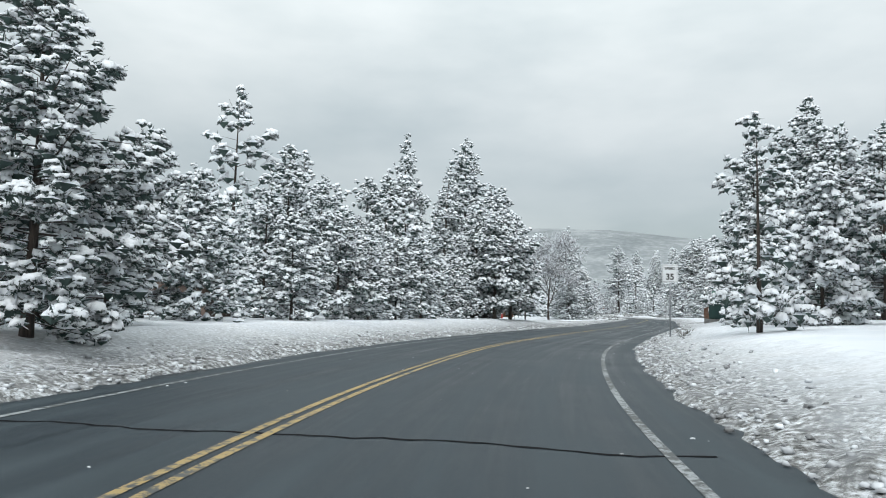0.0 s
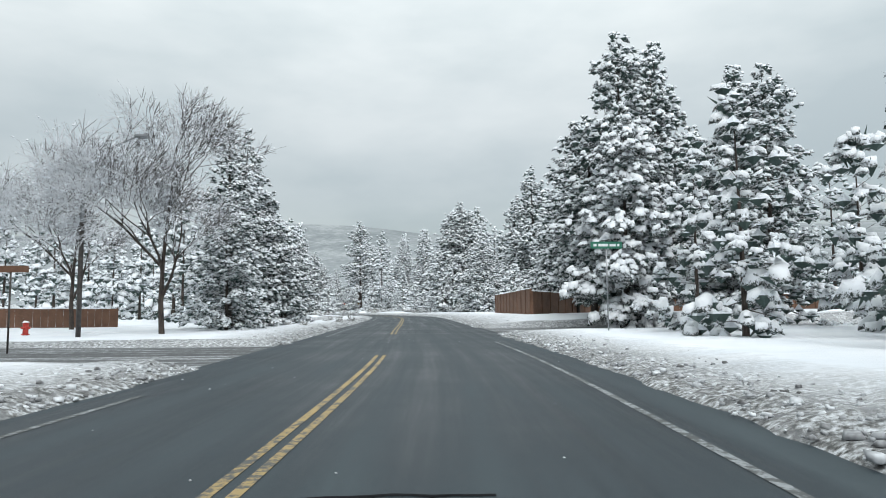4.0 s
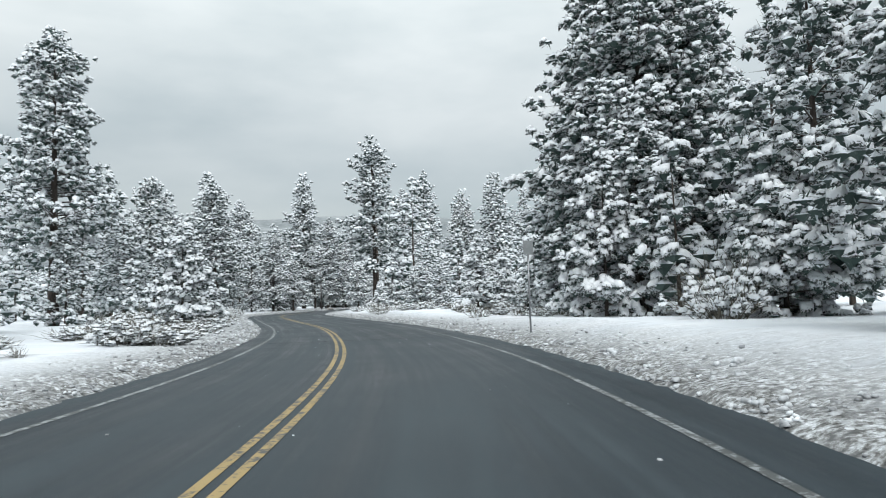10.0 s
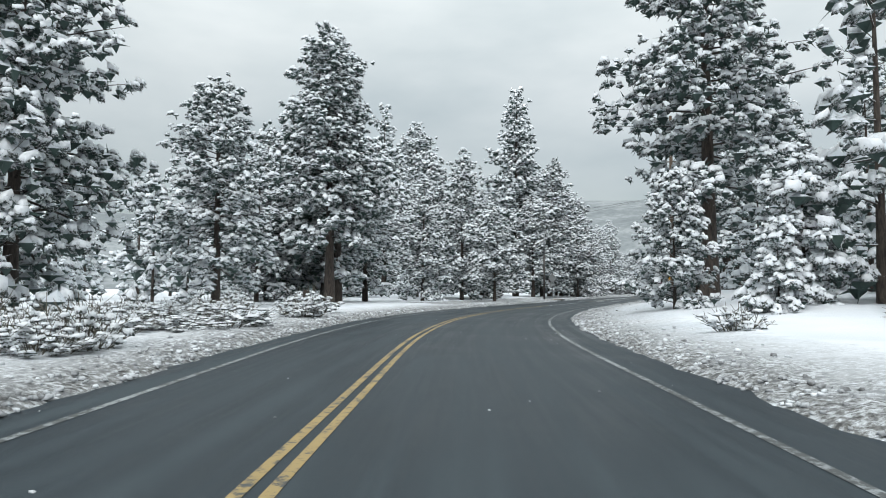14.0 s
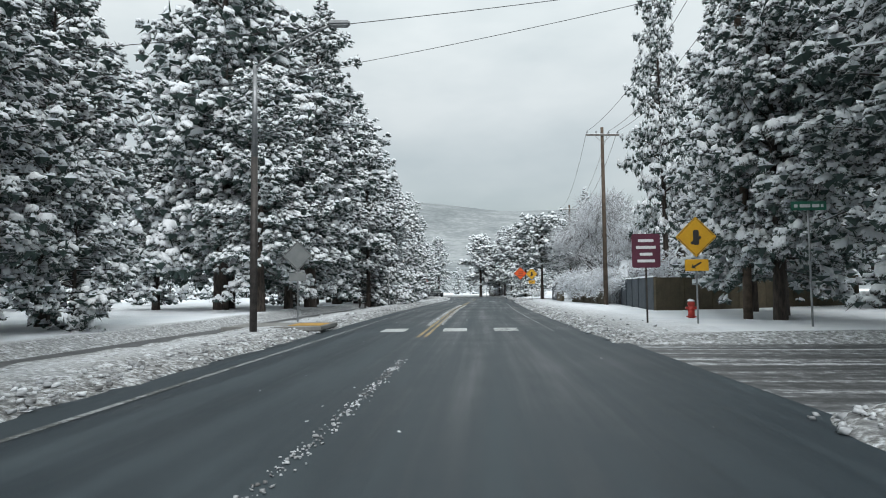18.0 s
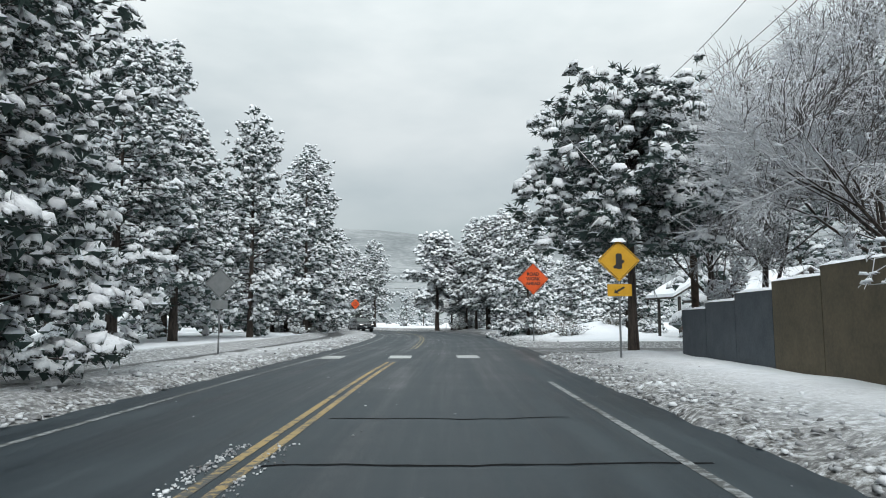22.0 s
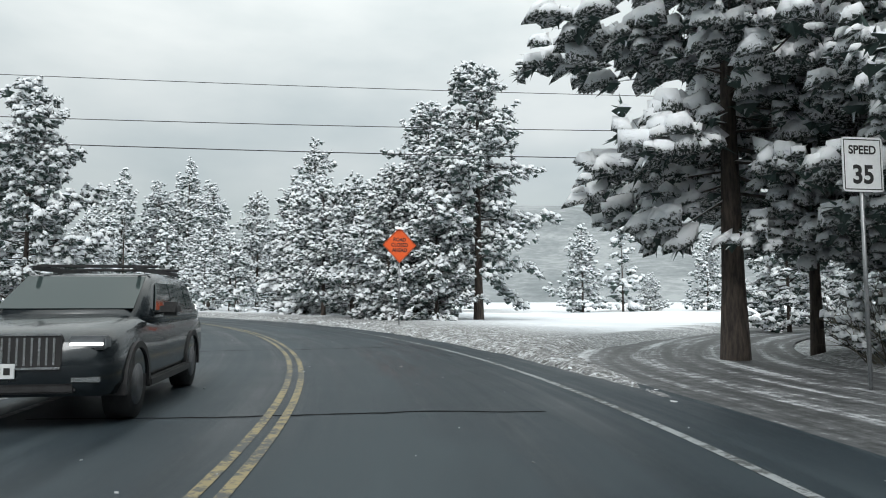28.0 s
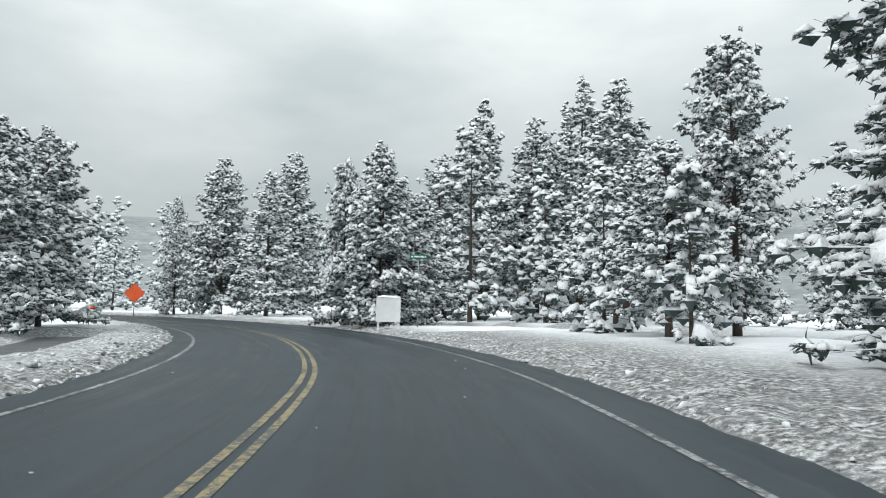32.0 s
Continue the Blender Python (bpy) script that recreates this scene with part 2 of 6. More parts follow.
# ------------------------------------------------------------ the road's line
# the double yellow line, every twelve metres or so
LINE = [
    (6.5, -44.64), (3.5, -29.94), (0.5, -15.24), (-2.6, -0.54), (-4.64, 11.47), (-5.55, 24.7),
    (-5.07, 36.81), (-4.1, 49.81), (-2.94, 61.8), (-2.0, 74.7), (-1.61, 86.7), (-1.27, 99.7),
    (-0.85, 111.71), (-0.5, 124.61), (-0.22, 136.6), (-0.2, 149.49), (-1.16, 161.26), (-3.55, 173.94),
    (-6.61, 185.44), (-10.67, 197.74), (-14.41, 209.23), (-18.18, 221.73), (-20.6, 233.65), (-21.53, 246.79),
    (-21.38, 258.81), (-20.92, 271.82), (-20.49, 283.82), (-20.05, 296.91), (-19.6, 308.92), (-18.89, 321.91),
    (-18.27, 333.91), (-17.38, 346.81), (-16.76, 358.7), (-16.52, 371.7), (-17.03, 383.42), (-19.06, 395.86),
    (-23.32, 406.89), (-30.07, 417.82), (-37.56, 426.83), (-41.21, 430.28), (-52.95, 439.62), (-66.42, 446.25),
    (-81.01, 449.75), (-95.9, 449.95), (-110.58, 446.85), (-124.27, 440.66), (-136.27, 431.66), (-145.96, 420.17),
]


def catmull(p, step=0.5):
    res = []
    for i in range(1, len(p) - 2):
        a, b2, c, d = (np.array(q) for q in p[i - 1:i + 3])
        k = max(2, int(np.linalg.norm(c - b2) / step))
        for t in np.arange(k) / k:
            res.append(0.5 * (2 * b2 + (c - a) * t + (2 * a - 5 * b2 + 4 * c - d) * t * t + (3 * b2 - a - 3 * c + d) * t ** 3))
    return np.array(res)


MID = catmull(LINE)
TAN = np.gradient(MID, axis=0)
TAN /= np.linalg.norm(TAN, axis=1)[:, None]
RUN = np.r_[0, np.cumsum(np.linalg.norm(np.diff(MID, axis=0), axis=1))]
# a calmer direction for what lies far from the road
wide = np.array([MID[min(i + 50, len(MID) - 1)] - MID[max(i - 50, 0)] for i in range(len(MID))])
wide /= np.linalg.norm(wide, axis=1)[:, None]
ZERO = RUN[int(np.argmin(np.linalg.norm(MID - np.array((-2.3, -0.5)), axis=1)))]
RUN = RUN - ZERO
LEFT_EDGE, RIGHT_EDGE = -3.75, 5.0


def lap(s):
    """How far the left edge comes in where the lane is narrower."""
    return float(np.interp(s, (150, 175, 208, 232, 250, 270, 300, 340, 375), (0.0, 0.60, 0.55, 0.05, 0.10, 0.42, 0.25, 0.30, 0.0)))


def at_road(s, o):
    """The place o metres to the right of the yellow line, s metres along it."""
    i = min(max(int(np.searchsorted(RUN, s)), 1), len(RUN) - 1)
    k = (s - RUN[i - 1]) / (RUN[i] - RUN[i - 1])
    w = min(1.0, max(0.0, (abs(o) - 12) / 25))
    t = (TAN[i] * k + TAN[i - 1] * (1 - k)) * (1 - w) + wide[i] * w
    t = t / np.linalg.norm(t)
    p = MID[i] * k + MID[i - 1] * (1 - k)
    return p[0] + t[1] * o, p[1] - t[0] * o


def on_road(x, y):
    """Metres along the road and to the right of its yellow line."""
    i = int(np.argmin((MID[:, 0] - x) ** 2 + (MID[:, 1] - y) ** 2))
    return RUN[i], (x - MID[i, 0]) * TAN[i, 1] - (y - MID[i, 1]) * TAN[i, 0]


# side roads and paths: points of the middle line, half width
SIDE_ROADS = [
    ([at_road(98, 3.5), at_road(98, 12), (30, 99), (60, 101), (110, 104)], 5.2),
    ([at_road(80, -2.5), at_road(80, -10), (-28, 82), (-70, 84)], 4.6),
    ([at_road(277, 3.5), at_road(277, 14), (20, 276), (60, 274)], 4.6),
    ([at_road(351, 3.5), at_road(350, 14), (14, 350), (50, 352)], 4.4),
    ([at_road(372, 3.6), at_road(386, 5.6), at_road(398, 7.6), at_road(412, 9.5), (-8, 428), (14, 446), (60, 462)], 2.6),
    ([(-76, 456), (-66, 463), (-49, 466), (-25, 462), (20, 470)], 3.0),
]
PATHS = [
    ([at_road(s, -7.6) for s in range(256, 474, 6)], 0.85),
    ([at_road(s, -9.3 + 0.3 * math.sin(s * 0.13)) for s in range(104, 166, 6)], 0.22),
]


SEGS = np.array([(*p, *q, half) for pts, half in SIDE_ROADS + PATHS for p, q in zip(pts, pts[1:])])
SEG_D = SEGS[:, 2:4] - SEGS[:, :2]
SEG_L = (SEG_D ** 2).sum(axis=1)


def paved(x, y):
    """How far a place lies inside a side road or path; negative outside."""
    px, py = x - SEGS[:, 0], y - SEGS[:, 1]
    t = np.clip((px * SEG_D[:, 0] + py * SEG_D[:, 1]) / SEG_L, 0.0, 1.0)
    return float((SEGS[:, 4] - np.hypot(px - t * SEG_D[:, 0], py - t * SEG_D[:, 1])).max())


def height(x, y, s, o):
    """The snow's height, without its lumps."""
    d = o - RIGHT_EDGE if o > 0 else LEFT_EDGE - o
    z = 0.16 * min(1.0, max(0.0, d / 0.7)) + 0.10 * min(1.0, max(0.0, (d - 0.7) / 3.0))
    if o < 0 and s < 75:
        z += 0.38 * min(1.0, (75 - s) / 20) * min(1.0, max(0.0, (d - 1.2) / 2.5))
    if o > 0:
        k = min(1.0, max(0.0, (72 - s) / 25)) if s > 40 else 1.0
        z += k * (0.55 * min(1.0, max(0.0, (d - 0.8) / 3.0)) + 0.5 * min(1.0, max(0.0, (d - 3.5) / 8.0)))
        k = min(1.0, max(0.0, (s - 103) / 5)) * min(1.0, max(0.0, (166 - s) / 25))
        z += k * 0.50 * min(1.0, max(0.0, (d - 0.8) / 2.6))
        k = max(0.0, 1 - abs(s - 168) / 22) + max(0.0, 1 - abs(s - 200) / 22)
        z += min(1, k) * 0.35 * min(1.0, max(0.0, (d - 0.8) / 2.5))
        k = max(0.0, 1 - abs(s - 245) / 30)
        z += k * 1.25 * min(1.0, max(0.0, (d - 1.8) / 6.0))
    z += 0.25 * noise.noise((x * 0.05, y * 0.05, 0.3)) * min(1.0, max(0.0, (d - 2) / 10))
    z += 0.006 * max(0.0, d - 20)
    z += 0.5 * math.exp(-(((x - 6.5) / 3.0) ** 2 + ((y - 59.5) / 5.0) ** 2))
    z += 1.1 * math.exp(-(((x + 5.2) / 2.6) ** 2 + ((y - 360.5) / 3.2) ** 2))
    inside = paved(x, y)
    if inside > -0.7:
        z += (-0.07 - z) * min(1.0, (inside + 0.7) / 0.7)
    return z


def ground_z(x, y):
    return height(x, y, *on_road(x, y))


# ------------------------------------------------------------ ground
def ground_side(sign, name):
    cols = [0.0, 0.25, 0.5, 0.8, 1.1, 1.5, 1.9, 2.4, 3.0, 3.7, 4.5, 5.5, 6.5, 7.5, 8.7, 10, 12, 14.5, 18, 23, 30, 40, 55]
    verts, faces, dirty = [], [], []
    idx = range(0, len(RUN), 1)
    for r, i in enumerate(idx):
        s = RUN[i]
        for c, d in enumerate(cols):
            o = (RIGHT_EDGE + d) if sign > 0 else (LEFT_EDGE - d)
            wob = 0.22 * noise.noise((s * 0.45, sign * 7.0, 0.0)) + 0.10 * noise.noise((s * 1.7, sign * 9.0, 0.0))
            o += sign * wob * max(0.0, 1 - d / 3)
            x, y = at_road(s, o if sign > 0 else o + lap(s) * max(0.0, 1 - d / 6))
            z = height(x, y, s, o)
            inside = paved(x, y)
            lump = max(0.0, 1 - abs(d - 1.0) / 2.2)
            if d == 0:
                z = -0.06
            elif inside < -0.3:
                z += 0.13 * lump * noise.noise((x * 1.3, y * 1.3, 2.0)) + 0.08 * lump * noise.noise((x * 3.1, y * 3.1, 5.0))
                z += 0.05 * noise.noise((x * 0.6, y * 0.6, 1.0))
            verts.append((x, y, z))
            reach = (4.6 if s < 70 else 3.4) if sign < 0 else 3.4
            v = max(0.0, min(0.95, 1.10 - d / reach))
            if inside > -1.2:
                v = max(v, 0.8)
            if sign > 0 and 392 < s < 470:
                v = max(v, min(0.95, max(0.0, 1.45 - d / 5.5)))
            dirty.append(v)
            if r and c:
                w = len(cols)
                q = (r - 1) * w + c - 1, (r - 1) * w + c, r * w + c, r * w + c - 1
                faces.append(q if sign > 0 else q[::-1])
    ob = mesh_object(name, verts, faces, ground_m, True)
    a = ob.data.attributes.new("dirt", "FLOAT", "POINT")
    a.data.foreach_set("value", dirty)
    return ob


tagged(ground_side(1, "ground_right"), "snow-covered roadside verge with dirty ploughed edge", "ground", kind="structure")
tagged(ground_side(-1, "ground_left"), "snow-covered verge with ploughed lumps along the road", "ground", kind="structure")
verts, faces = [(0, 220, -1.3)], []
for ring, rad in enumerate((80, 200, 420, 900, 2200, 4500)):
    for k in range(48):
        a = k * math.tau / 48
        verts.append((rad * math.cos(a), 220 + (rad + 250 if rad < 900 else rad) * math.sin(a), -1.3))
        if ring == 0:
            faces.append((0, 1 + k, 1 + (k + 1) % 48))
        else:
            p, q = 1 + (ring - 1) * 48, 1 + ring * 48
            faces.append((p + k, q + k, q + (k + 1) % 48, p + (k + 1) % 48))
tagged(mesh_object("ground", verts, faces, ground_m), "snow-covered plain reaching the horizon", "ground", kind="structure")


def ribbon(name, o0, o1, z, mat, s0=None, s1=None, step=1, crown=0.0, uv=False):
    s0, s1 = RUN[0] if s0 is None else s0, RUN[-1] if s1 is None else s1
    ids = [i for i in range(0, len(RUN), step) if s0 <= RUN[i] <= s1]
    offs = np.linspace(o0, o1, 9 if uv else 2)
    verts, faces, us = [], [], []
    for r, i in enumerate(ids):
        for c, o in enumerate(offs):
            x, y = at_road(RUN[i], o + (lap(RUN[i]) if name == "edge_line" and o < 0 else 0.0))
            verts.append((x, y, z))
            us.append((o, RUN[i]))
            if r and c:
                w = len(offs)
                faces.append(((r - 1) * w + c - 1, (r - 1) * w + c, r * w + c, r * w + c - 1))
    ob = mesh_object(name, verts, faces, mat)
    if uv:
        layer = ob.data.uv_layers.new(name="lane")
        for lp in ob.data.loops:
            layer.data[lp.index].uv = us[lp.vertex_index]
    return ob


road = tagged(ribbon("road", LEFT_EDGE - 0.35, RIGHT_EDGE + 0.5, 0.0, asphalt_m, uv=True), "wet dark asphalt two-lane road", "road", kind="structure")
for k, (a, b2) in enumerate(((RUN[0], 79), (94, 264), (284, 343), (353, RUN[-1]))):
    for o in (-0.105, 0.105):
        q = ribbon("yellow_line", o - 0.052, o + 0.052, 0.006, faded_m if a > 300 else yellow_m, a, b2)
        tagged(q, "worn yellow centre line").parent = road
for o, spans in ((-3.15, ((RUN[0], 70), (92, RUN[-1]))), (4.15, ((RUN[0], 86), (110, 266), (287, 336), (372, RUN[-1])))):
    for a, b2 in spans:
        q = ribbon("edge_line", o - 0.055, o + 0.055, 0.006, white_m, a, b2)
        tagged(q, "worn white edge line").parent = road


# side roads and paths, slushy asphalt
slush_m, n, l, b = material("slushy_asphalt", 0.6)
rut = n.new("ShaderNodeUVMap")
rmap = n.new("ShaderNodeMapping")
rmap.inputs["Scale"].default_value = (1.4, 0.06, 1)
l.new(rut.outputs[0], rmap.inputs["Vector"])
ruts, crumbs = noise_tex(n, l, 1.3, 5.0, 0.6, rmap.outputs[0]), noise_tex(n, l, 3.5, 5.0, 0.7)
f = maths(n, l, "ADD", maths(n, l, "MULTIPLY", ruts, 0.65), maths(n, l, "MULTIPLY", crumbs, 0.35))
l.new(ramp(n, l, f, (0.45, (0.045, 0.048, 0.05)), (0.53, (0.11, 0.115, 0.12)), (0.60, (0.45, 0.47, 0.49)), (0.7, (0.75, 0.78, 0.81))), b.inputs["Base Color"])
bumped(n, l, b, f, 0.5, 0.06)
path_m = speckled("path_asphalt", (0.055, 0.058, 0.062), (0.13, 0.135, 0.14), 2.0, 0.6, 0, 0.3, 0.01)


def strip(name, pts, half, z, mat):
    p = np.array([pts[0]] + list(pts) + [pts[-1]])
    c = catmull([tuple(q) for q in p], 1.0)
    t = np.gradient(c, axis=0)
    t /= np.linalg.norm(t, axis=1)[:, None]
    verts, faces, us = [], [], []
    for i in range(len(c)):
        for k in range(5):
            o = -half + half * k / 2
            verts.append((c[i, 0] + t[i, 1] * o, c[i, 1] - t[i, 0] * o, z))
            us.append((o, i))
            if i and k:
                faces.append(((i - 1) * 5 + k - 1, (i - 1) * 5 + k, i * 5 + k, i * 5 + k - 1))
    ob = mesh_object(name, verts, faces, mat)
    layer = ob.data.uv_layers.new(name="lane")
    for lp in ob.data.loops:
        layer.data[lp.index].uv = us[lp.vertex_index]
    return ob


for k, (pts, half) in enumerate(SIDE_ROADS):
    tagged(strip("road_side", pts, half + 0.3, -0.012 - 0.004 * k, slush_m), "slushy side road with wheel ruts", "road", kind="structure")
for pts, half in PATHS:
    tagged(strip("pavement", pts, half + 0.1, -0.03, path_m), "wet asphalt footpath between snow banks", "path", kind="structure")

# ------------------------------------------------------------ trees
ICO_V, ICO_F = [], []
tmp = bmesh.new()
bmesh.ops.create_icosphere(tmp, subdivisions=1, radius=1.0)
tmp.verts.index_update()
ICO_V, ICO_F = np.array([v.co[:] for v in tmp.verts]), np.array([[v.index for v in f.verts] for f in tmp.faces])
tmp.free()


OCTA_V = np.array([(1, 0, 0), (-1, 0, 0), (0, 1, 0), (0, -1, 0), (0, 0, 0.8), (0, 0, -0.9)])
OCTA_F = np.array([(0, 2, 4), (2, 1, 4), (1, 3, 4), (3, 0, 4), (2, 0, 5), (1, 2, 5), (3, 1, 5), (0, 3, 5)])


# a rounded pebble of twelve faces
PEB_V = np.array([(math.cos(a) * r, math.sin(a) * r, z) for r, z, s in ((0.72, 0.62, 0.4), (0.98, -0.42, 1.18)) for a in (s, s + math.pi / 2, s + math.pi, s + 3 * math.pi / 2)])
PEB_F = np.array([(0, 1, 2), (0, 2, 3), (4, 6, 5), (4, 7, 6)] + [q for k in range(4) for q in ((k, 4 + k, (k + 1) % 4), ((k + 1) % 4, 4 + k, 4 + (k + 1) % 4))])


class Soup:
    """Gathers many small pieces into one mesh."""

    def __init__(self):
        self.v, self.f, self.n = [], [], 0

    def add(self, v, f):
        self.v.append(v)
        self.f.append(np.asarray(f) + self.n)
        self.n += len(v)

    def blob(self, rng, c, size, squash=0.6, rough=0.25, fine=True):
        bv, bf = (ICO_V, ICO_F) if fine else (PEB_V, PEB_F)
        v = bv * (1 + rough * rng.normal(size=(len(bv), 1)))
        self.add(v * np.array((size * rng.uniform(0.8, 1.25), size * rng.uniform(0.8, 1.25), size * squash)) + c, bf)

    def rod(self, a, b2, r0, r1, sides=4):
        a, b2 = np.array(a, float), np.array(b2, float)
        d = b2 - a
        d /= np.linalg.norm(d) + 1e-9
        u = np.cross(d, (0, 0, 1) if abs(d[2]) < 0.9 else (1, 0, 0))
        u /= np.linalg.norm(u)
        w = np.cross(d, u)
        ang = np.arange(sides) * math.tau / sides
        ring = np.cos(ang)[:, None] * u + np.sin(ang)[:, None] * w
        f = []
        for k in range(sides):
            j = (k + 1) % sides
            f += [(k, j, sides + j), (k, sides + j, sides + k)]
        self.add(np.r_[a + ring * r0, b2 + ring * r1], f)

    def object(self, name, mat, parent=None, smooth=True, label=""):
        me = bpy.data.meshes.new(name)
        v, f = np.concatenate(self.v), np.concatenate(self.f)
        me.vertices.add(len(v))
        me.vertices.foreach_set("co", v.astype(np.float32).ravel())
        me.loops.add(f.size)
        me.loops.foreach_set("vertex_index", f.astype(np.int32).ravel())
        me.polygons.add(len(f))
        me.polygons.foreach_set("loop_start", np.arange(0, f.size, f.shape[1], dtype=np.int32))
        me.polygons.foreach_set("use_smooth", np.full(len(f), smooth))
        me.materials.append(mat)
        me.update(calc_edges=True)
        me.validate()
        ob = new(name, me)
        ob.parent = parent
        return tagged(ob, label)


def conifer(name, seed, h, r, base, branches, clump, snow, droop, taper, lump=1.0, trunk=0.015, blades=5, puffs=3, crest=0.62):
    """A snow-laden conifer: trunk with limbs, needle tufts along them, and fingers of snow lying on the tufts."""
    rng = np.random.default_rng(seed)
    root = new(name)
    wood, green, white = Soup(), Soup(), Soup()
    lean = rng.normal(size=2) * 0.012 * h
    nseg = 7
    spine = [np.array((lean[0] * (k / nseg) ** 2, lean[1] * (k / nseg) ** 2, h * 0.97 * k / nseg - (0.5 if k == 0 else 0))) for k in range(nseg + 1)]
    for k in range(nseg):
        wood.rod(spine[k], spine[k + 1], h * trunk * (1.25 if k == 0 else 1 - k / nseg * 0.95), h * trunk * (1 - (k + 1) / nseg * 0.95), 8)
    az = rng.uniform(0, 6.28)
    bulge = rng.uniform(0.72, 1.28, size=16)
    tufts = []
    for i in range(branches + 8):
        u = ((i + rng.uniform(0, 0.9)) / branches) ** 0.85 if i < branches else rng.uniform(0.84, 0.995)
        z = h * (base + (1 - base) * u * 0.985)
        az += 2.4 + rng.normal() * 0.45
        prof = (1 - u) ** taper * min(1.0, 0.7 + u * 3.0) * bulge[int(u * 8) % 8 + (8 if math.sin(az) > 0 else 0)]
        ln = r * prof * rng.uniform(0.66, 1.14) + 0.05 * r
        tilt = (crest * u - droop) + rng.normal() * 0.22
        d = np.array((math.cos(az) * math.cos(tilt), math.sin(az) * math.cos(tilt), math.sin(tilt)))
        side = np.array((-math.sin(az), math.cos(az), 0))
        start = np.array((lean[0] * (z / h) ** 2, lean[1] * (z / h) ** 2, z))
        if ln > 0.6:
            wood.rod(start, start + d * ln + np.array((0, 0, 0.10 * ln)), max(0.012, 0.016 * ln), 0.006, 3)
        k = max(1, int(ln * 0.8 / (clump * 0.62)))
        for j in range(k):
            q = 0.24 + 0.78 * (j + rng.uniform(0.2, 1)) / k
            spread = ln * 0.32 * q * (1.2 - q * 0.5)
            for _ in range(2 if ln > clump * 1.8 else 1):
                c = start + d * ln * q + np.array((0, 0, 0.10 * ln * q * q)) + side * rng.uniform(-1, 1) * spread
                c = c + rng.normal(size=3) * clump * np.array((0.22, 0.22, 0.34))
                tufts.append((*c, clump * rng.uniform(0.66, 1.18) * (0.78 + 0.22 * (1 - u)), math.cos(az), math.sin(az)))
    tufts = np.array(tufts)
    c, size, out = tufts[:, :3], tufts[:, 3:4], np.c_[tufts[:, 4:6], np.zeros(len(tufts))]
    m = len(c)
    # the dark heart of each tuft
    a = rng.uniform(0, 6.28, m)[:, None]
    v = OCTA_V[None] * (1 + 0.3 * rng.normal(size=(m, 6, 1))) * size[:, :, None] * 0.40
    v = np.stack([v[:, :, 0] * np.cos(a) - v[:, :, 1] * np.sin(a), v[:, :, 0] * np.sin(a) + v[:, :, 1] * np.cos(a), v[:, :, 2]], axis=2)
    green.add((v + c[:, None]).reshape(-1, 3), (OCTA_F[None] + 6 * np.arange(m)[:, None, None]).reshape(-1, 3))
    # needles standing off it on all sides
    ray = rng.normal(size=(m, blades, 3)) + out[:, None] * 0.7
    ray /= np.linalg.norm(ray, axis=2)[:, :, None]
    cross = np.cross(ray, rng.normal(size=(m, blades, 3)))
    cross /= np.linalg.norm(cross, axis=2)[:, :, None] + 1e-9
    sz = size[:, :, None]
    tips, roots, wv = c[:, None] + ray * sz * rng.uniform(0.55, 0.95, (m, blades, 1)), c[:, None] + ray * sz * 0.1, cross * sz * 0.085
    tri = np.stack([roots - wv, roots + wv, tips], axis=2)
    green.add(tri.reshape(-1, 3), np.arange(m * blades * 3).reshape(-1, 3))
    # fingers of snow, hanging a little at their outer ends
    for p in range(puffs):
        some = np.flatnonzero(rng.uniform(size=m) < snow)
        k = len(some)
        if not k:
            continue
        yaw = np.arctan2(out[some, 1], out[some, 0]) + rng.normal(size=k) * 1.0
        w = size[some, 0] * rng.uniform(0.17, 0.36, k) * lump * (1.25 if p == 0 else 1.0)
        b3 = PEB_V[None] * (1 + 0.16 * rng.normal(size=(k, len(PEB_V), 1)))
        lx, ly = b3[:, :, 0] * (w * rng.uniform(0.95, 1.4, k))[:, None], b3[:, :, 1] * (w * rng.uniform(0.75, 1.1, k))[:, None]
        lz = b3[:, :, 2] * (w * rng.uniform(0.8, 1.2, k))[:, None] - lx * rng.uniform(0.0, 0.65, k)[:, None]
        cs, sn = np.cos(yaw)[:, None], np.sin(yaw)[:, None]
        off = size[some, 0] * rng.uniform(0.05, 0.55, k)
        top = c[some] + np.c_[np.cos(yaw) * off, np.sin(yaw) * off, size[some, 0] * rng.uniform(-0.10, 0.42, k)]
        v = np.stack([lx * cs - ly * sn, lx * sn + ly * cs, lz], axis=2) + top[:, None]
        white.add(v.reshape(-1, 3), (PEB_F[None] + len(PEB_V) * np.arange(k)[:, None, None]).reshape(-1, 3))
    wood.object("trunk", bark_m, root, True, "dark furrowed trunk and limbs")
    tagged(green.object("crown", needle_m, root, False, "dark green needles dusted with frost"), kind="stuff")
    if white.n:
        tagged(white.object("snow_load", tree_snow_m, root, True, "white snow lying on the branches"), kind="stuff")
    return root


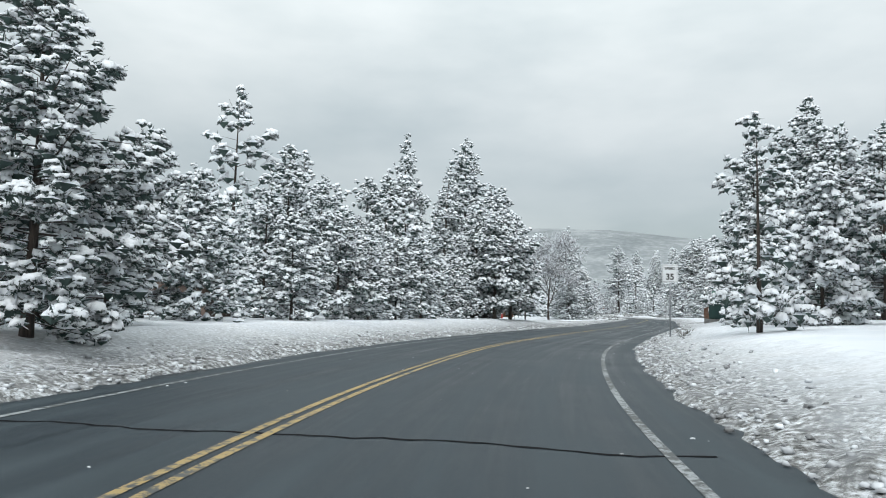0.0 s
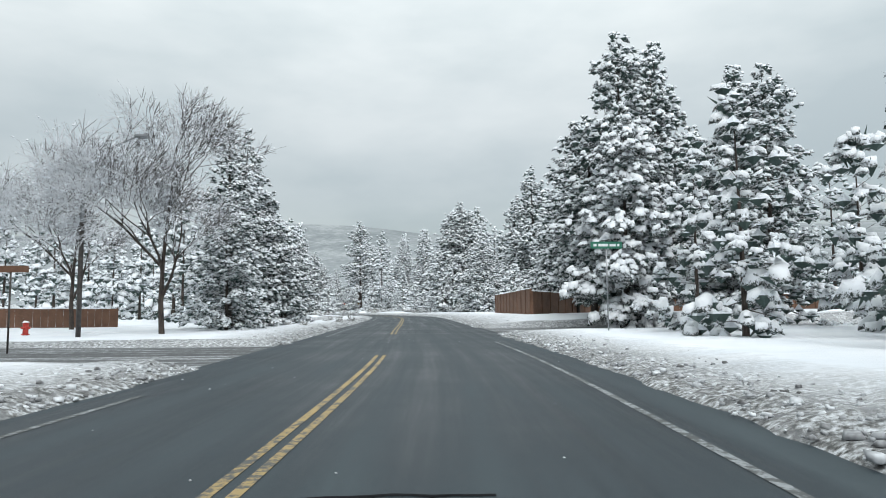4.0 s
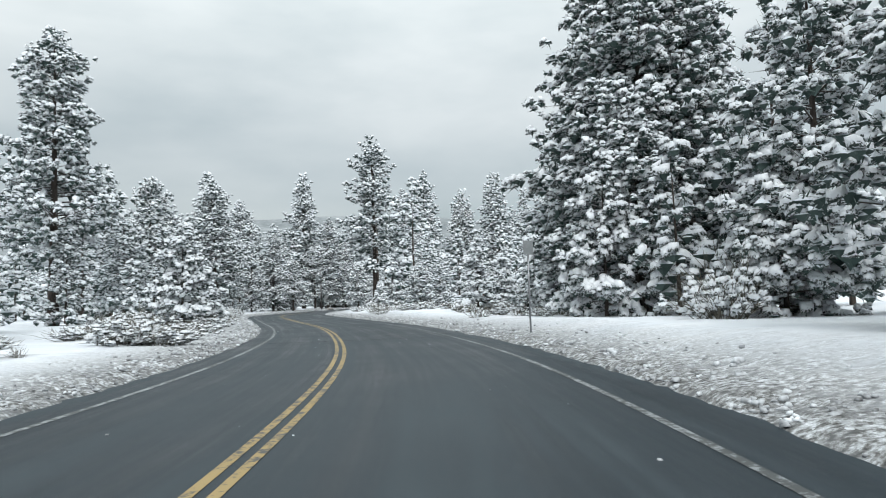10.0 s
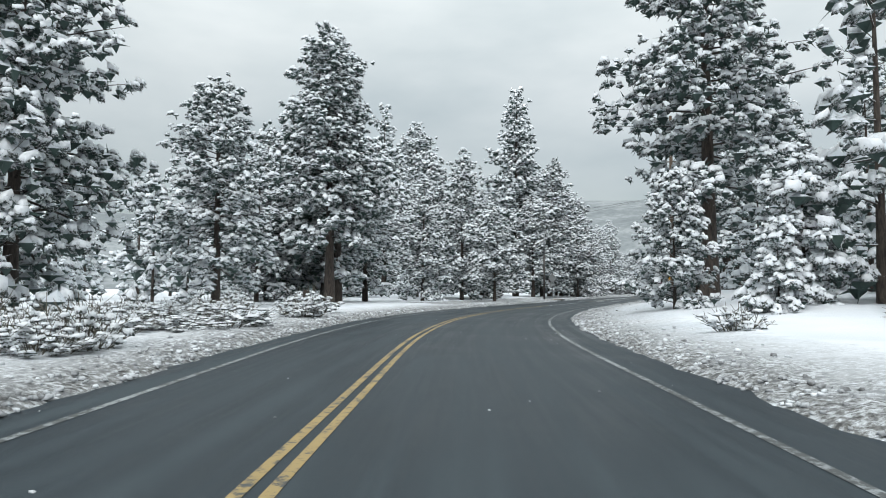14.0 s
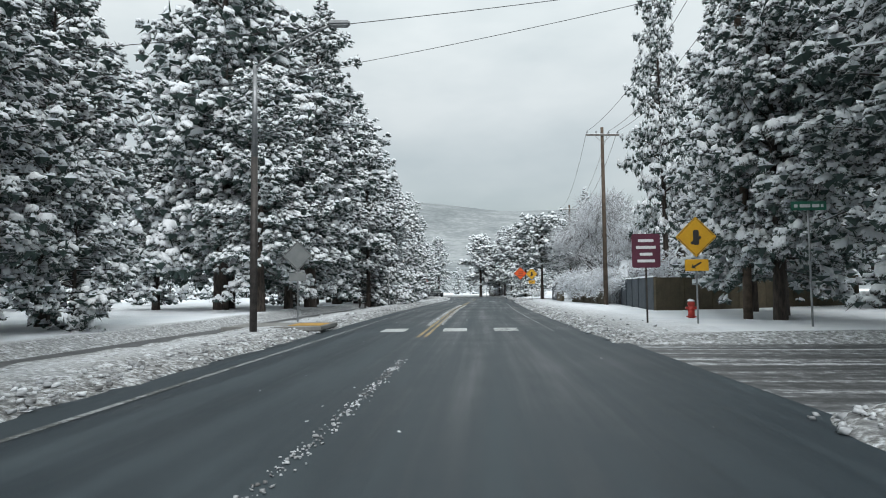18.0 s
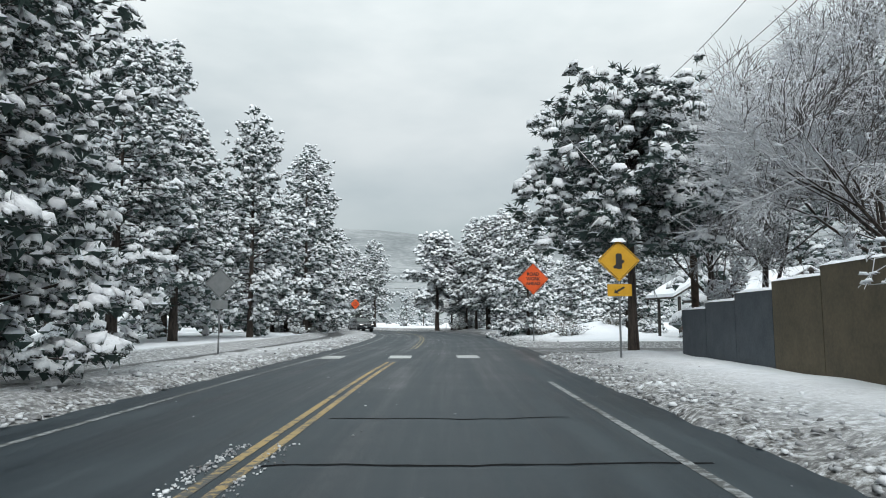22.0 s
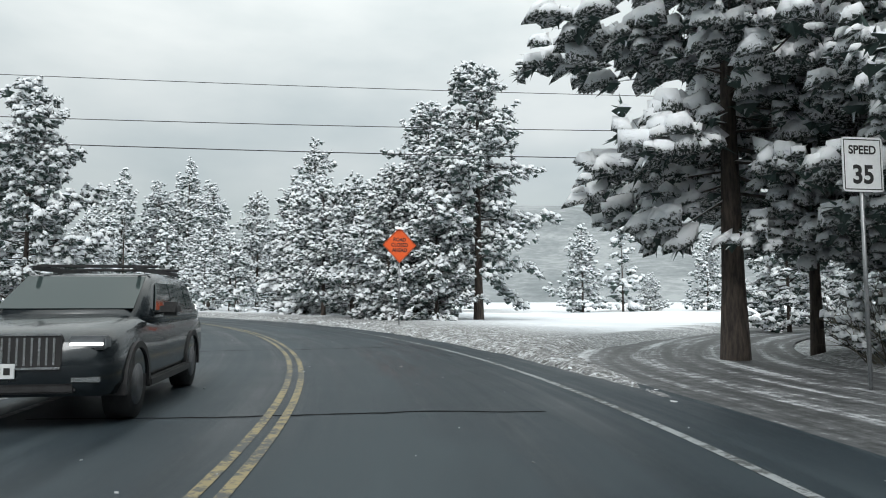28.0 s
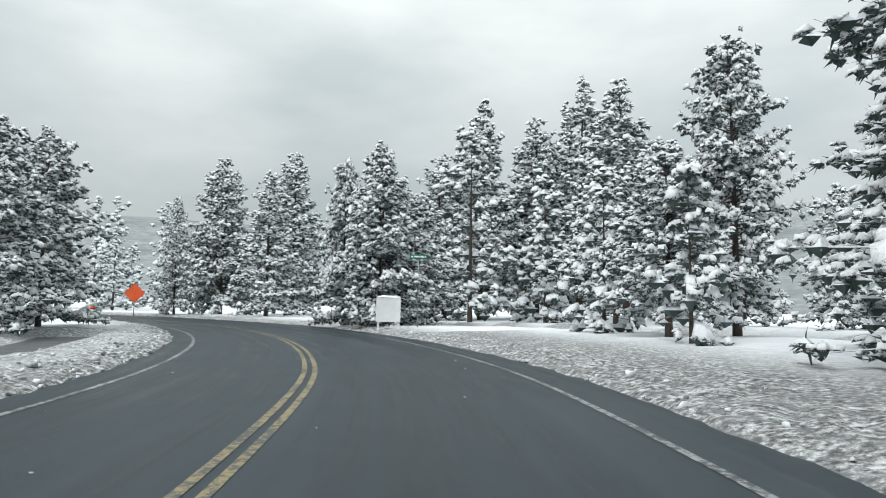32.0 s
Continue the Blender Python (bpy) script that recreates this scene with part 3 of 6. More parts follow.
def bare_tree(name, seed, h, spread, depth=5, twig=0.015):
    rng = np.random.default_rng(seed)
    root = new(name)
    wood, fine, white = Soup(), Soup(), Soup()

    def grow(p, d, ln, rad, level):
        bend = 0.3 if level == 0 else 1.0
        mid = p + d * ln * 0.5 + rng.normal(size=3) * ln * 0.04 * bend
        end = mid + (d + rng.normal(size=3) * 0.12 * bend) * ln * 0.5
        tgt = wood if level < 3 else fine
        sides = 6 if level < 2 else 3
        if level < 4:
            tgt.rod(p, mid, rad, rad * 0.8, sides)
            tgt.rod(mid, end, rad * 0.8, rad * 0.6, sides)
        else:
            tgt.rod(p, end, rad, rad * 0.6, sides)
        if level >= depth - 1 and rng.uniform() < (0.16 if h > 10 else 0.42):
            white.blob(rng, p + (end - p) * rng.uniform(0.4, 1.0), rng.uniform(0.035, 0.075) * (0.9 if h > 10 else 0.7 + 0.12 * h), 0.7, 0.2, False)
        if level >= depth:
            return
        for k in range(3 if level < 4 else 4):
            a = rng.normal(size=3)
            a -= a.dot(d) * d
            a /= np.linalg.norm(a) + 1e-9
            nd = d * rng.uniform(0.6, 0.95) + a * rng.uniform(0.35, 0.85) * spread + np.array((0, 0, 0.12))
            nd /= np.linalg.norm(nd)
            grow(mid + (end - mid) * rng.uniform(0, 1), nd, ln * (rng.uniform(0.62, 0.84) if h > 10 else rng.uniform(0.55, 0.78)), max(rad * 0.52, twig), level + 1)
        grow(end, (d + rng.normal(size=3) * 0.15) / np.linalg.norm(d + 1e-6), ln * 0.72, max(rad * 0.6, twig), level + 1)

    grow(np.array((0, 0, -0.3)), np.array((0.02, 0.01, 1.0)), h * 0.30, h * 0.012, 0)
    wood.object("trunk", bark_m, root, True, "dark bare trunk and boughs")
    tagged(fine.object("crown", twig_m, root, False, "bare twigs rimmed with snow"), kind="stuff")
    tagged(white.object("snow_load", snow_m, root, True, "small lumps of snow on the twigs"), kind="stuff")
    return root


def shrub(name, seed, w, h, snow=1.0, stems=40):
    """A low bush of bare stems bowed under lumps of snow."""
    rng = np.random.default_rng(seed)
    root = new(name)
    wood, white = Soup(), Soup()
    for k in range(stems):
        a, tilt = rng.uniform(0, 6.28), rng.uniform(0.1, 1.15)
        d = np.array((math.cos(a) * math.sin(tilt), math.sin(a) * math.sin(tilt), math.cos(tilt)))
        p = np.array((math.cos(a), math.sin(a), 0)) * rng.uniform(0, 0.25) * w
        p[2] = -0.1
        e = p + d * rng.uniform(0.6, 1.1) * np.array((w * 0.55, w * 0.55, h))
        wood.rod(p, e, 0.014, 0.005, 3)
        for _ in range(3):
            q = p + (e - p) * rng.uniform(0.5, 1)
            wood.rod(q, q + (d + rng.normal(size=3) * 0.5) * 0.25 * h, 0.008, 0.004, 3)
        for q in (0.62, 0.82, 1.0):
            if rng.uniform() < 0.7 * snow:
                white.blob(rng, p + (e - p) * (q + rng.uniform(-0.1, 0.02)) + np.array((0, 0, 0.02)), rng.uniform(0.05, 0.12) * (0.5 + w * 0.35), 0.9, 0.18, False)
    tagged(wood.object("brushwood", sage_m, root, False, "grey-brown stems"), kind="stuff")
    if white.n:
        tagged(white.object("snow_load", tree_snow_m, root, True, "lumps of snow"), kind="stuff")
    return root


def pines(h, r, b, br, clump, blades=5, lump=1.0):
    return "pine_tree", h, lambda s: conifer("pine_tree", s, h, r, b, br, clump, 0.84, 0.16, 0.72, lump, 0.014, blades)


KINDS = {
    # name, height, builder
    "pine": [pines(5.5, 2.1, 0.03, 84, 0.36), pines(8.5, 2.9, 0.04, 112, 0.40), pines(12.5, 3.5, 0.05, 136, 0.46)],
    "close": [pines(5.5, 2.0, 0.03, 88, 0.34, 7, 1.15), pines(8.5, 2.7, 0.04, 116, 0.38, 7, 1.1), pines(12.5, 3.3, 0.05, 140, 0.44, 7, 1.1)],
    "mid": [pines(8.0, 2.7, 0.03, 80, 0.46, 4), pines(12.0, 3.4, 0.05, 104, 0.54, 4), pines(17.0, 4.2, 0.07, 124, 0.64, 4), pines(26.0, 5.4, 0.10, 150, 0.84, 4)],
    "young": [("young_pine", h, lambda s, h=h, r=r, br=br: conifer("young_pine", s, h, r, 0.03, br, 0.36, 1.0, 0.26, 0.74, 1.4, blades=6))
              for h, r, br in ((3.2, 1.3, 52), (5.5, 2.0, 72))],
    "spruce": [("spruce_tree", h, lambda s, h=h, r=r, br=br: conifer("spruce_tree", s, h, r, 0.03, br, 0.46, 0.9, 0.50, 0.86, 1.0, crest=0.5))
               for h, r, br in ((10.0, 3.0, 124), (15.0, 3.9, 146))],
    "tall": [("tall_pine", h, lambda s, h=h, r=r, b=b, br=br: conifer("tall_pine", s, h, r, b, br, 0.40 + 0.010 * h, 0.84, 0.20, 0.52, 1.05, 0.018, 5))
             for h, r, b, br in ((9.5, 3.2, 0.17, 100), (15.0, 3.9, 0.17, 124), (21.0, 4.4, 0.22, 140))],
    "stand": [("stand_pine", 14.0, lambda s: conifer("stand_pine", s, 14.0, 3.7, 0.24, 100, 0.50, 0.92, 0.30, 0.42, 1.35, 0.0125, 6))],
    "broad": [("broad_pine", 10.0, lambda s: conifer("broad_pine", s, 10.0, 4.6, 0.44, 130, 0.56, 0.30, 0.05, 0.36, 1.55, 0.020, 14, 3, 0.9))],
    "laden": [("laden_pine", 12.0, lambda s: conifer("laden_pine", s, 12.0, 3.8, 0.04, 105, 0.50, 0.85, 0.38, 0.70, 1.75, 0.016, 8)),
              ("laden_pine", 13.5, lambda s: conifer("laden_pine", s, 13.5, 4.2, 0.28, 84, 0.52, 0.72, 0.36, 0.44, 1.9, 0.020, 9))],
    "bare": [("bare_tree", h, lambda s, h=h, d=d: bare_tree("bare_tree", s, h, 1.2 if h > 10 else 1.0, d, 0.012 if h > 10 else 0.015)) for h, d in ((4.0, 5), (7.0, 5), (12.0, 6))],
}
WORDS = {
    "close": "dense snow-laden pine close beside the road",
    "pine": "snow-laden ponderosa pine with dark green needles", "young": "young pine tree weighed down by thick snow",
    "spruce": "drooping spruce tree covered in snow", "tall": "tall pine with bare lower trunk and snowy crown",
    "broad": "broad old pine with dark needles and thick pads of snow",
    "laden": "pine with drooping boughs under heavy snow pads",
    "stand": "tall slender pine with a bare trunk and heavy snow pads",
    "bare": "leafless deciduous tree with snow on every twig", "mid": "snow-covered pine set back from the road",
}
MADE = {}
TREES = []


def plant(kind, x, y, h, wide=1.0):
    h = min(h, 33.0)
    off = abs(on_road(x, y)[1])
    if kind == "pine" and (off > 12.5 or h > 18):
        kind = "tall" if off < 15 and h < 26 and y > 150 else "mid"
    if kind == "mid" and x < -24 and 255 < y < 345 and h < 26:
        kind = "tall"
    elif kind == "pine" and off < 9.5:
        kind = "close"
    size = min(range(len(KINDS[kind])), key=lambda k: abs(math.log(KINDS[kind][k][1] / h)))
    name, h0, build = KINDS[kind][size]
    variant = (len(TREES) * 7 + int(abs(x) * 3)) % (2 if kind in ("pine", "close", "mid", "stand") else 1)
    key = kind, size, variant
    k = h / h0
    w = wide * (0.35 + 0.65 * k) if kind != "bare" else k
    # crowns keep clear of the carriageway
    o = on_road(x, y)[1]
    room = o - RIGHT_EDGE + 0.7 if o > 0 else LEFT_EDGE - o + 0.7
    w = min(w, max(0.9, room) / (0.30 * h0)) if kind != "broad" else w
    m = Matrix.Translation((x, y, ground_z(x, y) - 0.08)) @ Matrix.Rotation((x * 1.7 + y * 2.3) % 6.28, 4, "Z") @ Matrix.Diagonal((w, w, k, 1))
    if key not in MADE:
        MADE[key] = ob = build(100 + 17 * size + 5 * variant + 31 * list(KINDS).index(kind))
        tagged(ob, WORDS[kind], "tree", "trees along the road")
    else:
        ob = copy_thing(MADE[key], Matrix.Identity(4))
    ob.matrix_basis = m
    TREES.append((x, y))
    return ob


# houses and open ground kept free of the woods
CLEARED = [(-3, 13, 356, 378), (-5, 12, 318, 336), (-6, 6, 296, 313), (5, 22, 428, 450), (-28, -20, 26, 36), (9, 40, 106, 125), (-30, -8, 74, 106)]

# trees by the road, from the start of the drive to its end
plant("pine", -11.8, 10.6, 7.4, 1.2)
for s, o, h in ((10.0, -9.9, 4.6), (17.0, -9.4, 5.2), (22.5, -10.6, 5.6), (27.5, -9.5, 4.8), (33.0, -10.4, 5.8), (38.5, -9.5, 5.0), (44.0, -10.2, 5.6), (49.5, -9.6, 4.6)):
    plant("pine", *at_road(s, o), h, 1.1)
plant("pine", -21.4, 18.2, 7.3)
plant("pine", -18.2, 21.2, 7.5)
plant("young", 6.4, 29.1, 6.1)
plant("pine", -18.4, 29.9, 7.3)
plant("pine", -14.8, 34.9, 4.6)
plant("pine", -20.4, 35.5, 10.3)
plant("young", 5.8, 35.7, 4.5)
plant("pine", -16.6, 39.6, 6.1)
plant("young", 5.7, 39.7, 4.7)
plant("young", 7.3, 40.5, 8.0)
plant("pine", -23.3, 45.3, 10.3)
plant("pine", 13.4, 45.6, 11.7)
plant("pine", 11.7, 47.4, 12.4)
plant("pine", 10.7, 49.5, 13.5)
plant("pine", -22.3, 51.3, 11.4)
plant("pine", 10.6, 51.7, 15.7)
plant("tall", -11.7, 53.2, 8.6)
plant("pine", 7.5, 53.4, 13.4, 0.85)
plant("pine", -13.5, 54.2, 9.6)
plant("pine", 10.1, 55.0, 11.6)
plant("tall", -11.0, 56.2, 8.9)
plant("pine", 9.8, 57.9, 12.8)
plant("pine", -12.5, 58.0, 11.6)
plant("spruce", -18.7, 62.0, 14.5)
plant("pine", -25.5, 63.9, 14.2)
plant("spruce", -24.5, 66.0, 19.0)
plant("pine", -15.8, 69.1, 14.0)
plant("pine", -20.5, 76.5, 21.8)
plant("pine", -56.6, 78.5, 17.6)
plant("pine", 18.8, 92.8, 14.6)
plant("bare", -12.9, 93.0, 13.5)
plant("pine", 18.4, 95.8, 15.7)
plant("laden", 11.6, 95.2, 12.3)
plant("pine", -10.6, 96.5, 7.4)
plant("pine", 13.1, 99.6, 19.1)
plant("spruce", -11.6, 101.4, 13.2)
plant("bare", -21.2, 101.9, 13.3)
plant("pine", 17.1, 103.4, 19.0)
plant("pine", 18.2, 105.6, 20.1)
plant("tall", 13.5, 107.5, 15.0)
plant("spruce", -12.6, 109.4, 14.7)
plant("pine", 23.0, 110.0, 15.0)
plant("pine", -11.2, 110.8, 10.1)
plant("pine", -10.0, 111.6, 7.0)
plant("pine", 16.5, 112.0, 13.0)
plant("pine", 15.7, 119.8, 11.4)
plant("pine", 15.2, 122.2, 11.8)
plant("pine", 15.5, 124.0, 14.1)
plant("pine", 13.7, 124.2, 8.6)
plant("pine", -14.8, 124.8, 11.3)
plant("pine", -12.0, 126.9, 10.1)
plant("pine", -14.1, 127.6, 12.7)
plant("pine", -11.3, 130.0, 8.0)
plant("young", 14.6, 146.4, 6.1)
plant("pine", 20.7, 148.4, 15.7)
plant("young", 13.8, 148.7, 3.4)
plant("young", 11.8, 150.1, 4.2)
plant("pine", -17.8, 150.6, 7.0)
plant("pine", 11.5, 152.3, 10.5)
plant("pine", 19.1, 154.0, 21.1)
plant("pine", 16.4, 154.5, 16.1)
plant("pine", 11.1, 157.4, 10.5)
plant("young", -16.5, 163.4, 6.5)
plant("pine", -20.6, 165.0, 7.8)
plant("young", 12.2, 167.5, 6.0)
plant("pine", 13.6, 167.8, 13.8)
plant("pine", -22.6, 165.9, 10.2)
plant("young", -17.4, 167.1, 8.1)
plant("pine", -18.4, 169.3, 10.9)
plant("young", 7.7, 173.2, 6.6)
plant("pine", 9.4, 174.2, 8.8)
plant("pine", 12.6, 176.9, 18.2)
plant("pine", 10.3, 177.2, 19.4)
plant("pine", 9.3, 178.6, 17.4)
plant("pine", -25.1, 179.6, 15.0)
plant("young", -12.6, 180.4, 5.4)
plant("pine", 14.1, 181.1, 19.5)
plant("pine", 7.6, 183.1, 7.2)
plant("pine", 9.2, 184.5, 11.1)
plant("young", 6.1, 188.5, 2.6)
plant("pine", 11.2, 190.0, 20.4)
plant("young", 3.2, 196.2, 5.3)
plant("pine", -27.9, 196.2, 7.5)
plant("tall", -29.3, 196.9, 23.6)
plant("young", 5.3, 197.8, 4.0)
plant("young", -17.6, 198.1, 3.1)
plant("pine", 14.8, 209.5, 23.5)
plant("pine", -30.1, 209.6, 9.7)
plant("pine", -2.0, 212.7, 4.5)
plant("pine", -0.1, 215.4, 5.4)
plant("pine", -32.2, 219.4, 15.6)
plant("pine", -36.8, 220.1, 15.2)
plant("pine", 12.5, 222.6, 9.9)
plant("pine", -1.7, 226.6, 8.5)
plant("young", -7.7, 227.6, 3.0)
plant("young", -6.4, 230.9, 6.2)
plant("pine", -11.0, 232.2, 5.9)
plant("pine", -34.7, 233.5, 12.8)
plant("pine", -9.4, 237.7, 23.0)
plant("pine", -39.8, 244.7, 11.1)
plant("pine", -33.9, 244.8, 19.7)
plant("pine", -34.7, 247.4, 20.3)
plant("pine", -41.3, 248.2, 14.1)
plant("pine", -36.8, 249.9, 22.3)
plant("pine", 21.6, 251.2, 26.2)
plant("tall", -38.3, 251.9, 17.6)
plant("pine", 17.7, 252.5, 23.0)
plant("pine", -44.3, 254.3, 15.0)
plant("pine", -51.2, 254.9, 13.4)
plant("tall", -6.4, 257.2, 18.0)
plant("pine", -37.3, 257.6, 14.1)
plant("tall", -6.4, 261.3, 18.8)
plant("tall", -6.9, 265.2, 20.8)
plant("close", -35.0, 266.0, 12.5)
plant("tall", -27.5, 265.7, 9.1)
plant("pine", -3.8, 269.0, 25.5)
plant("pine", -50.3, 269.5, 18.2)
plant("pine", -32.6, 271.4, 16.4)
plant("tall", -8.6, 273.1, 19.5)
plant("pine", -38.3, 277.0, 17.3)
plant("pine", -33.6, 278.5, 12.4)
plant("tall", -6.5, 280.5, 14.4)
plant("pine", -31.9, 282.5, 6.1)
plant("pine", -42.4, 282.9, 22.6)
plant("pine", -34.0, 284.3, 13.0)
plant("pine", 10.8, 286.2, 27.4)
plant("tall", -8.0, 285.2, 15.0, 0.8)
plant("tall", -7.4, 286.3, 10.8)
plant("tall", -5.9, 289.5, 15.3)
plant("pine", 9.8, 292.8, 28.7)
plant("tall", -5.0, 294.2, 11.9)
plant("pine", 2.6, 296.6, 25.7)
plant("tall", -30.4, 298.3, 14.2)
plant("pine", 17.4, 299.5, 26.3)
plant("pine", -33.8, 301.8, 31.9)
plant("pine", -38.4, 303.2, 12.0)
plant("pine", -55.9, 303.3, 31.3)
plant("pine", -49.1, 303.5, 26.0)
plant("tall", -30.3, 304.3, 15.4)
plant("pine", -34.5, 305.1, 32.2)
plant("bare", -0.9, 306.5, 5.9)
plant("pine", 3.8, 307.3, 27.2)
plant("pine", -29.7, 308.1, 21.6)
plant("tall", -4.4, 309.6, 25.0, 0.52)
plant("pine", -30.4, 310.3, 15.2)
plant("tall", -31.8, 312.5, 17.7)
plant("bare", 0.3, 316.4, 7.3)
plant("tall", -31.3, 317.6, 16.7)
plant("pine", 3.7, 317.8, 29.7)
plant("bare", -5.5, 320.5, 6.0)
plant("pine", -30.0, 320.5, 20.5)
plant("pine", -27.3, 321.3, 16.0)
plant("pine", -28.7, 324.2, 18.5)
plant("tall", -30.8, 324.7, 13.0)
plant("pine", -26.5, 326.3, 13.9)
plant("tall", -29.3, 327.6, 14.0)
plant("pine", -25.6, 329.6, 12.4)
plant("bare", 0.6, 331.6, 11.1)
plant("tall", -32.8, 331.6, 15.7)
plant("bare", -3.9, 334.3, 11.9)
plant("pine", -31.4, 334.5, 20.9)
plant("bare", 0.2, 334.6, 10.7)
plant("tall", -29.2, 335.5, 16.1)
plant("bare", -0.5, 339.5, 14.0)
plant("broad", -9.3, 341.0, 8.8, 1.08)
plant("bare", -4.3, 345.9, 10.2)
plant("bare", -1.4, 346.4, 15.6)
plant("pine", 14.6, 350.7, 17.9)
plant("pine", -32.0, 350.8, 15.6)
plant("pine", -30.7, 355.7, 13.1)
plant("pine", -38.6, 357.8, 20.9)
plant("pine", -34.2, 363.8, 21.0)
plant("young", -5.0, 364.0, 2.2)
plant("pine", -28.4, 364.1, 16.4)
plant("pine", 6.8, 368.1, 11.2)
plant("pine", -8.3, 369.2, 10.2)
plant("pine", 21.2, 371.4, 27.4)
plant("young", -8.2, 374.6, 4.9)
plant("pine", -2.4, 374.8, 8.5)
plant("young", -3.5, 375.9, 2.5)
plant("young", -8.8, 376.5, 2.8)
plant("pine", -31.3, 377.8, 6.6)
plant("mid", -26.9, 378.7, 16.7)
plant("pine", -30.2, 380.4, 10.9)
plant("spruce", -1.2, 381.4, 13.0)
plant("spruce", 3.6, 381.7, 19.5, 1.15)
plant("pine", -29.3, 382.3, 14.6)
plant("pine", -32.9, 382.8, 10.3)
plant("pine", -27.5, 384.4, 16.9)
plant("pine", 22.7, 385.1, 30.3)
plant("pine", -27.9, 386.8, 19.6)
plant("pine", -27.2, 394.0, 8.5)
plant("pine", -28.2, 396.8, 10.0)
for x, y, h in ((-11.8, 411.6, 11.0), (-9.9, 409.2, 12.5), (-8.9, 406.1, 14.5), (-7.0, 407.6, 15.0), (-7.9, 402.2, 14.0), (-5.9, 403.4, 13.0), (-6.2, 398.6, 14.5), (-3.2, 405.8, 15.5), (-2.6, 400.4, 14.0), (-5.2, 394.2, 13.0), (-5.0, 411.5, 13.5)):
    plant("stand", x, y, h)
plant("laden", -13.9, 410.3, 13.6, 1.12)
plant("pine", -36.8, 413.4, 9.5)
plant("young", -49.7, 427.9, 6.8)
plant("tall", -23.6, 430.9, 14.5)
plant("tall", -27.6, 434.4, 13.5)
plant("pine", -26.2, 433.5, 9.0)
plant("pine", -25.8, 430.0, 8.2)
plant("pine", -29.1, 431.5, 9.1)
plant("pine", -27.6, 432.3, 9.4)
plant("pine", -30.8, 434.0, 8.8)
plant("pine", -32.9, 436.0, 9.7)
plant("pine", -68.8, 436.6, 7.6)
plant("pine", -72.4, 439.0, 8.3)
plant("tall", -35.1, 441.4, 9.6)
plant("tall", -37.4, 441.4, 10.3)
plant("laden", -41.0, 445.6, 11.0)
plant("pine", -42.6, 447.4, 12.0, 1.25)
plant("tall", -53.0, 460.0, 12.8, 0.75)
for x, y, h in ((-53.0, 473.0, 8.0), (-47.0, 472.0, 8.5), (-42.0, 471.5, 8.0), (-59.0, 475.0, 9.0)):
    plant("pine", x, y, h)
plant("pine", -34.7, 446.8, 9.3)
plant("pine", -43.5, 453.5, 16.6)
plant("pine", -18.5, 454.3, 7.9)
plant("pine", -73.5, 454.7, 10.0)
plant("pine", -70.2, 454.8, 10.0)
plant("pine", -100.8, 455.8, 10.6)
plant("pine", -71.3, 455.9, 10.4)
plant("pine", -54.2, 456.6, 7.7)
plant("pine", -7.8, 456.8, 6.9)
plant("pine", -71.8, 458.6, 8.4)
plant("pine", -99.6, 459.5, 14.2)
plant("pine", -91.2, 459.5, 11.8)
plant("pine", -101.5, 460.3, 14.6)
plant("pine", -12.3, 462.2, 4.2)
plant("pine", -97.8, 465.8, 15.7)
plant("pine", -103.3, 469.0, 16.4)
plant("pine", -64.1, 469.6, 15.8)
plant("pine", -105.9, 471.1, 17.0)
plant("pine", -83.9, 471.8, 14.3)
plant("pine", -85.5, 474.1, 15.1)
plant("pine", -68.3, 475.1, 17.5)
plant("pine", -83.3, 476.5, 20.2)
plant("pine", -80.4, 480.9, 18.8)
plant("pine", -81.9, 482.6, 19.2)
plant("pine", -78.1, 484.3, 23.0)

for x, y, h in ((-7.5, 419.5, 6.5), (-3.5, 417.0, 7.5), (0.5, 414.5, 8.0), (4.0, 411.0, 9.0), (7.5, 406.0, 9.0), (-9.0, 425.5, 7.0), (-3.0, 424.0, 8.5), (2.5, 421.5, 8.0), (9.5, 399.5, 10.0), (10.5, 413.0, 11.0), (6.5, 419.0, 9.0), (-6.0, 432.5, 9.0), (0.0, 430.0, 9.0)):
    plant("pine", x, y, h)
CLEARED += [(-24.0, -13.0, 413.0, 442.0), (2.5, 12.0, 199.0, 212.0), (-14.0, 4.0, 384.0, 416.0), (-16.0, 10.0, 428.0, 452.0), (2.0, 10.5, 44.0, 68.0), (3.0, 15.0, 100.0, 150.0)]
# the woods behind them, one sheet of many small trees
rng = np.random.default_rng(5)
TEMPLATES = []
for k in range(3):
    h0 = (9.0, 12.0, 15.0)[k]
    t = conifer("woods_tree", 900 + k, h0, h0 * 0.25, 0.03, 40, 1.08, 0.92, 0.18, 0.60, 1.1, 0.013, 2, 2)
    pieces = []
    for child in t.children:
        me = child.data
        v = np.empty(len(me.vertices) * 3, np.float32)
        me.vertices.foreach_get("co", v)
        f = np.empty(len(me.polygons) * 3, np.int32)
        me.loops.foreach_get("vertex_index", f)
        pieces.append((me.materials[0], v.reshape(-1, 3), f.reshape(-1, 3)))
    TEMPLATES.append(pieces)
    for child in list(t.children):
        bpy.data.objects.remove(child)
    bpy.data.objects.remove(t)
woods = {m: Soup() for m in (bark_m, needle_m, tree_snow_m)}
spots = []
tries = 0
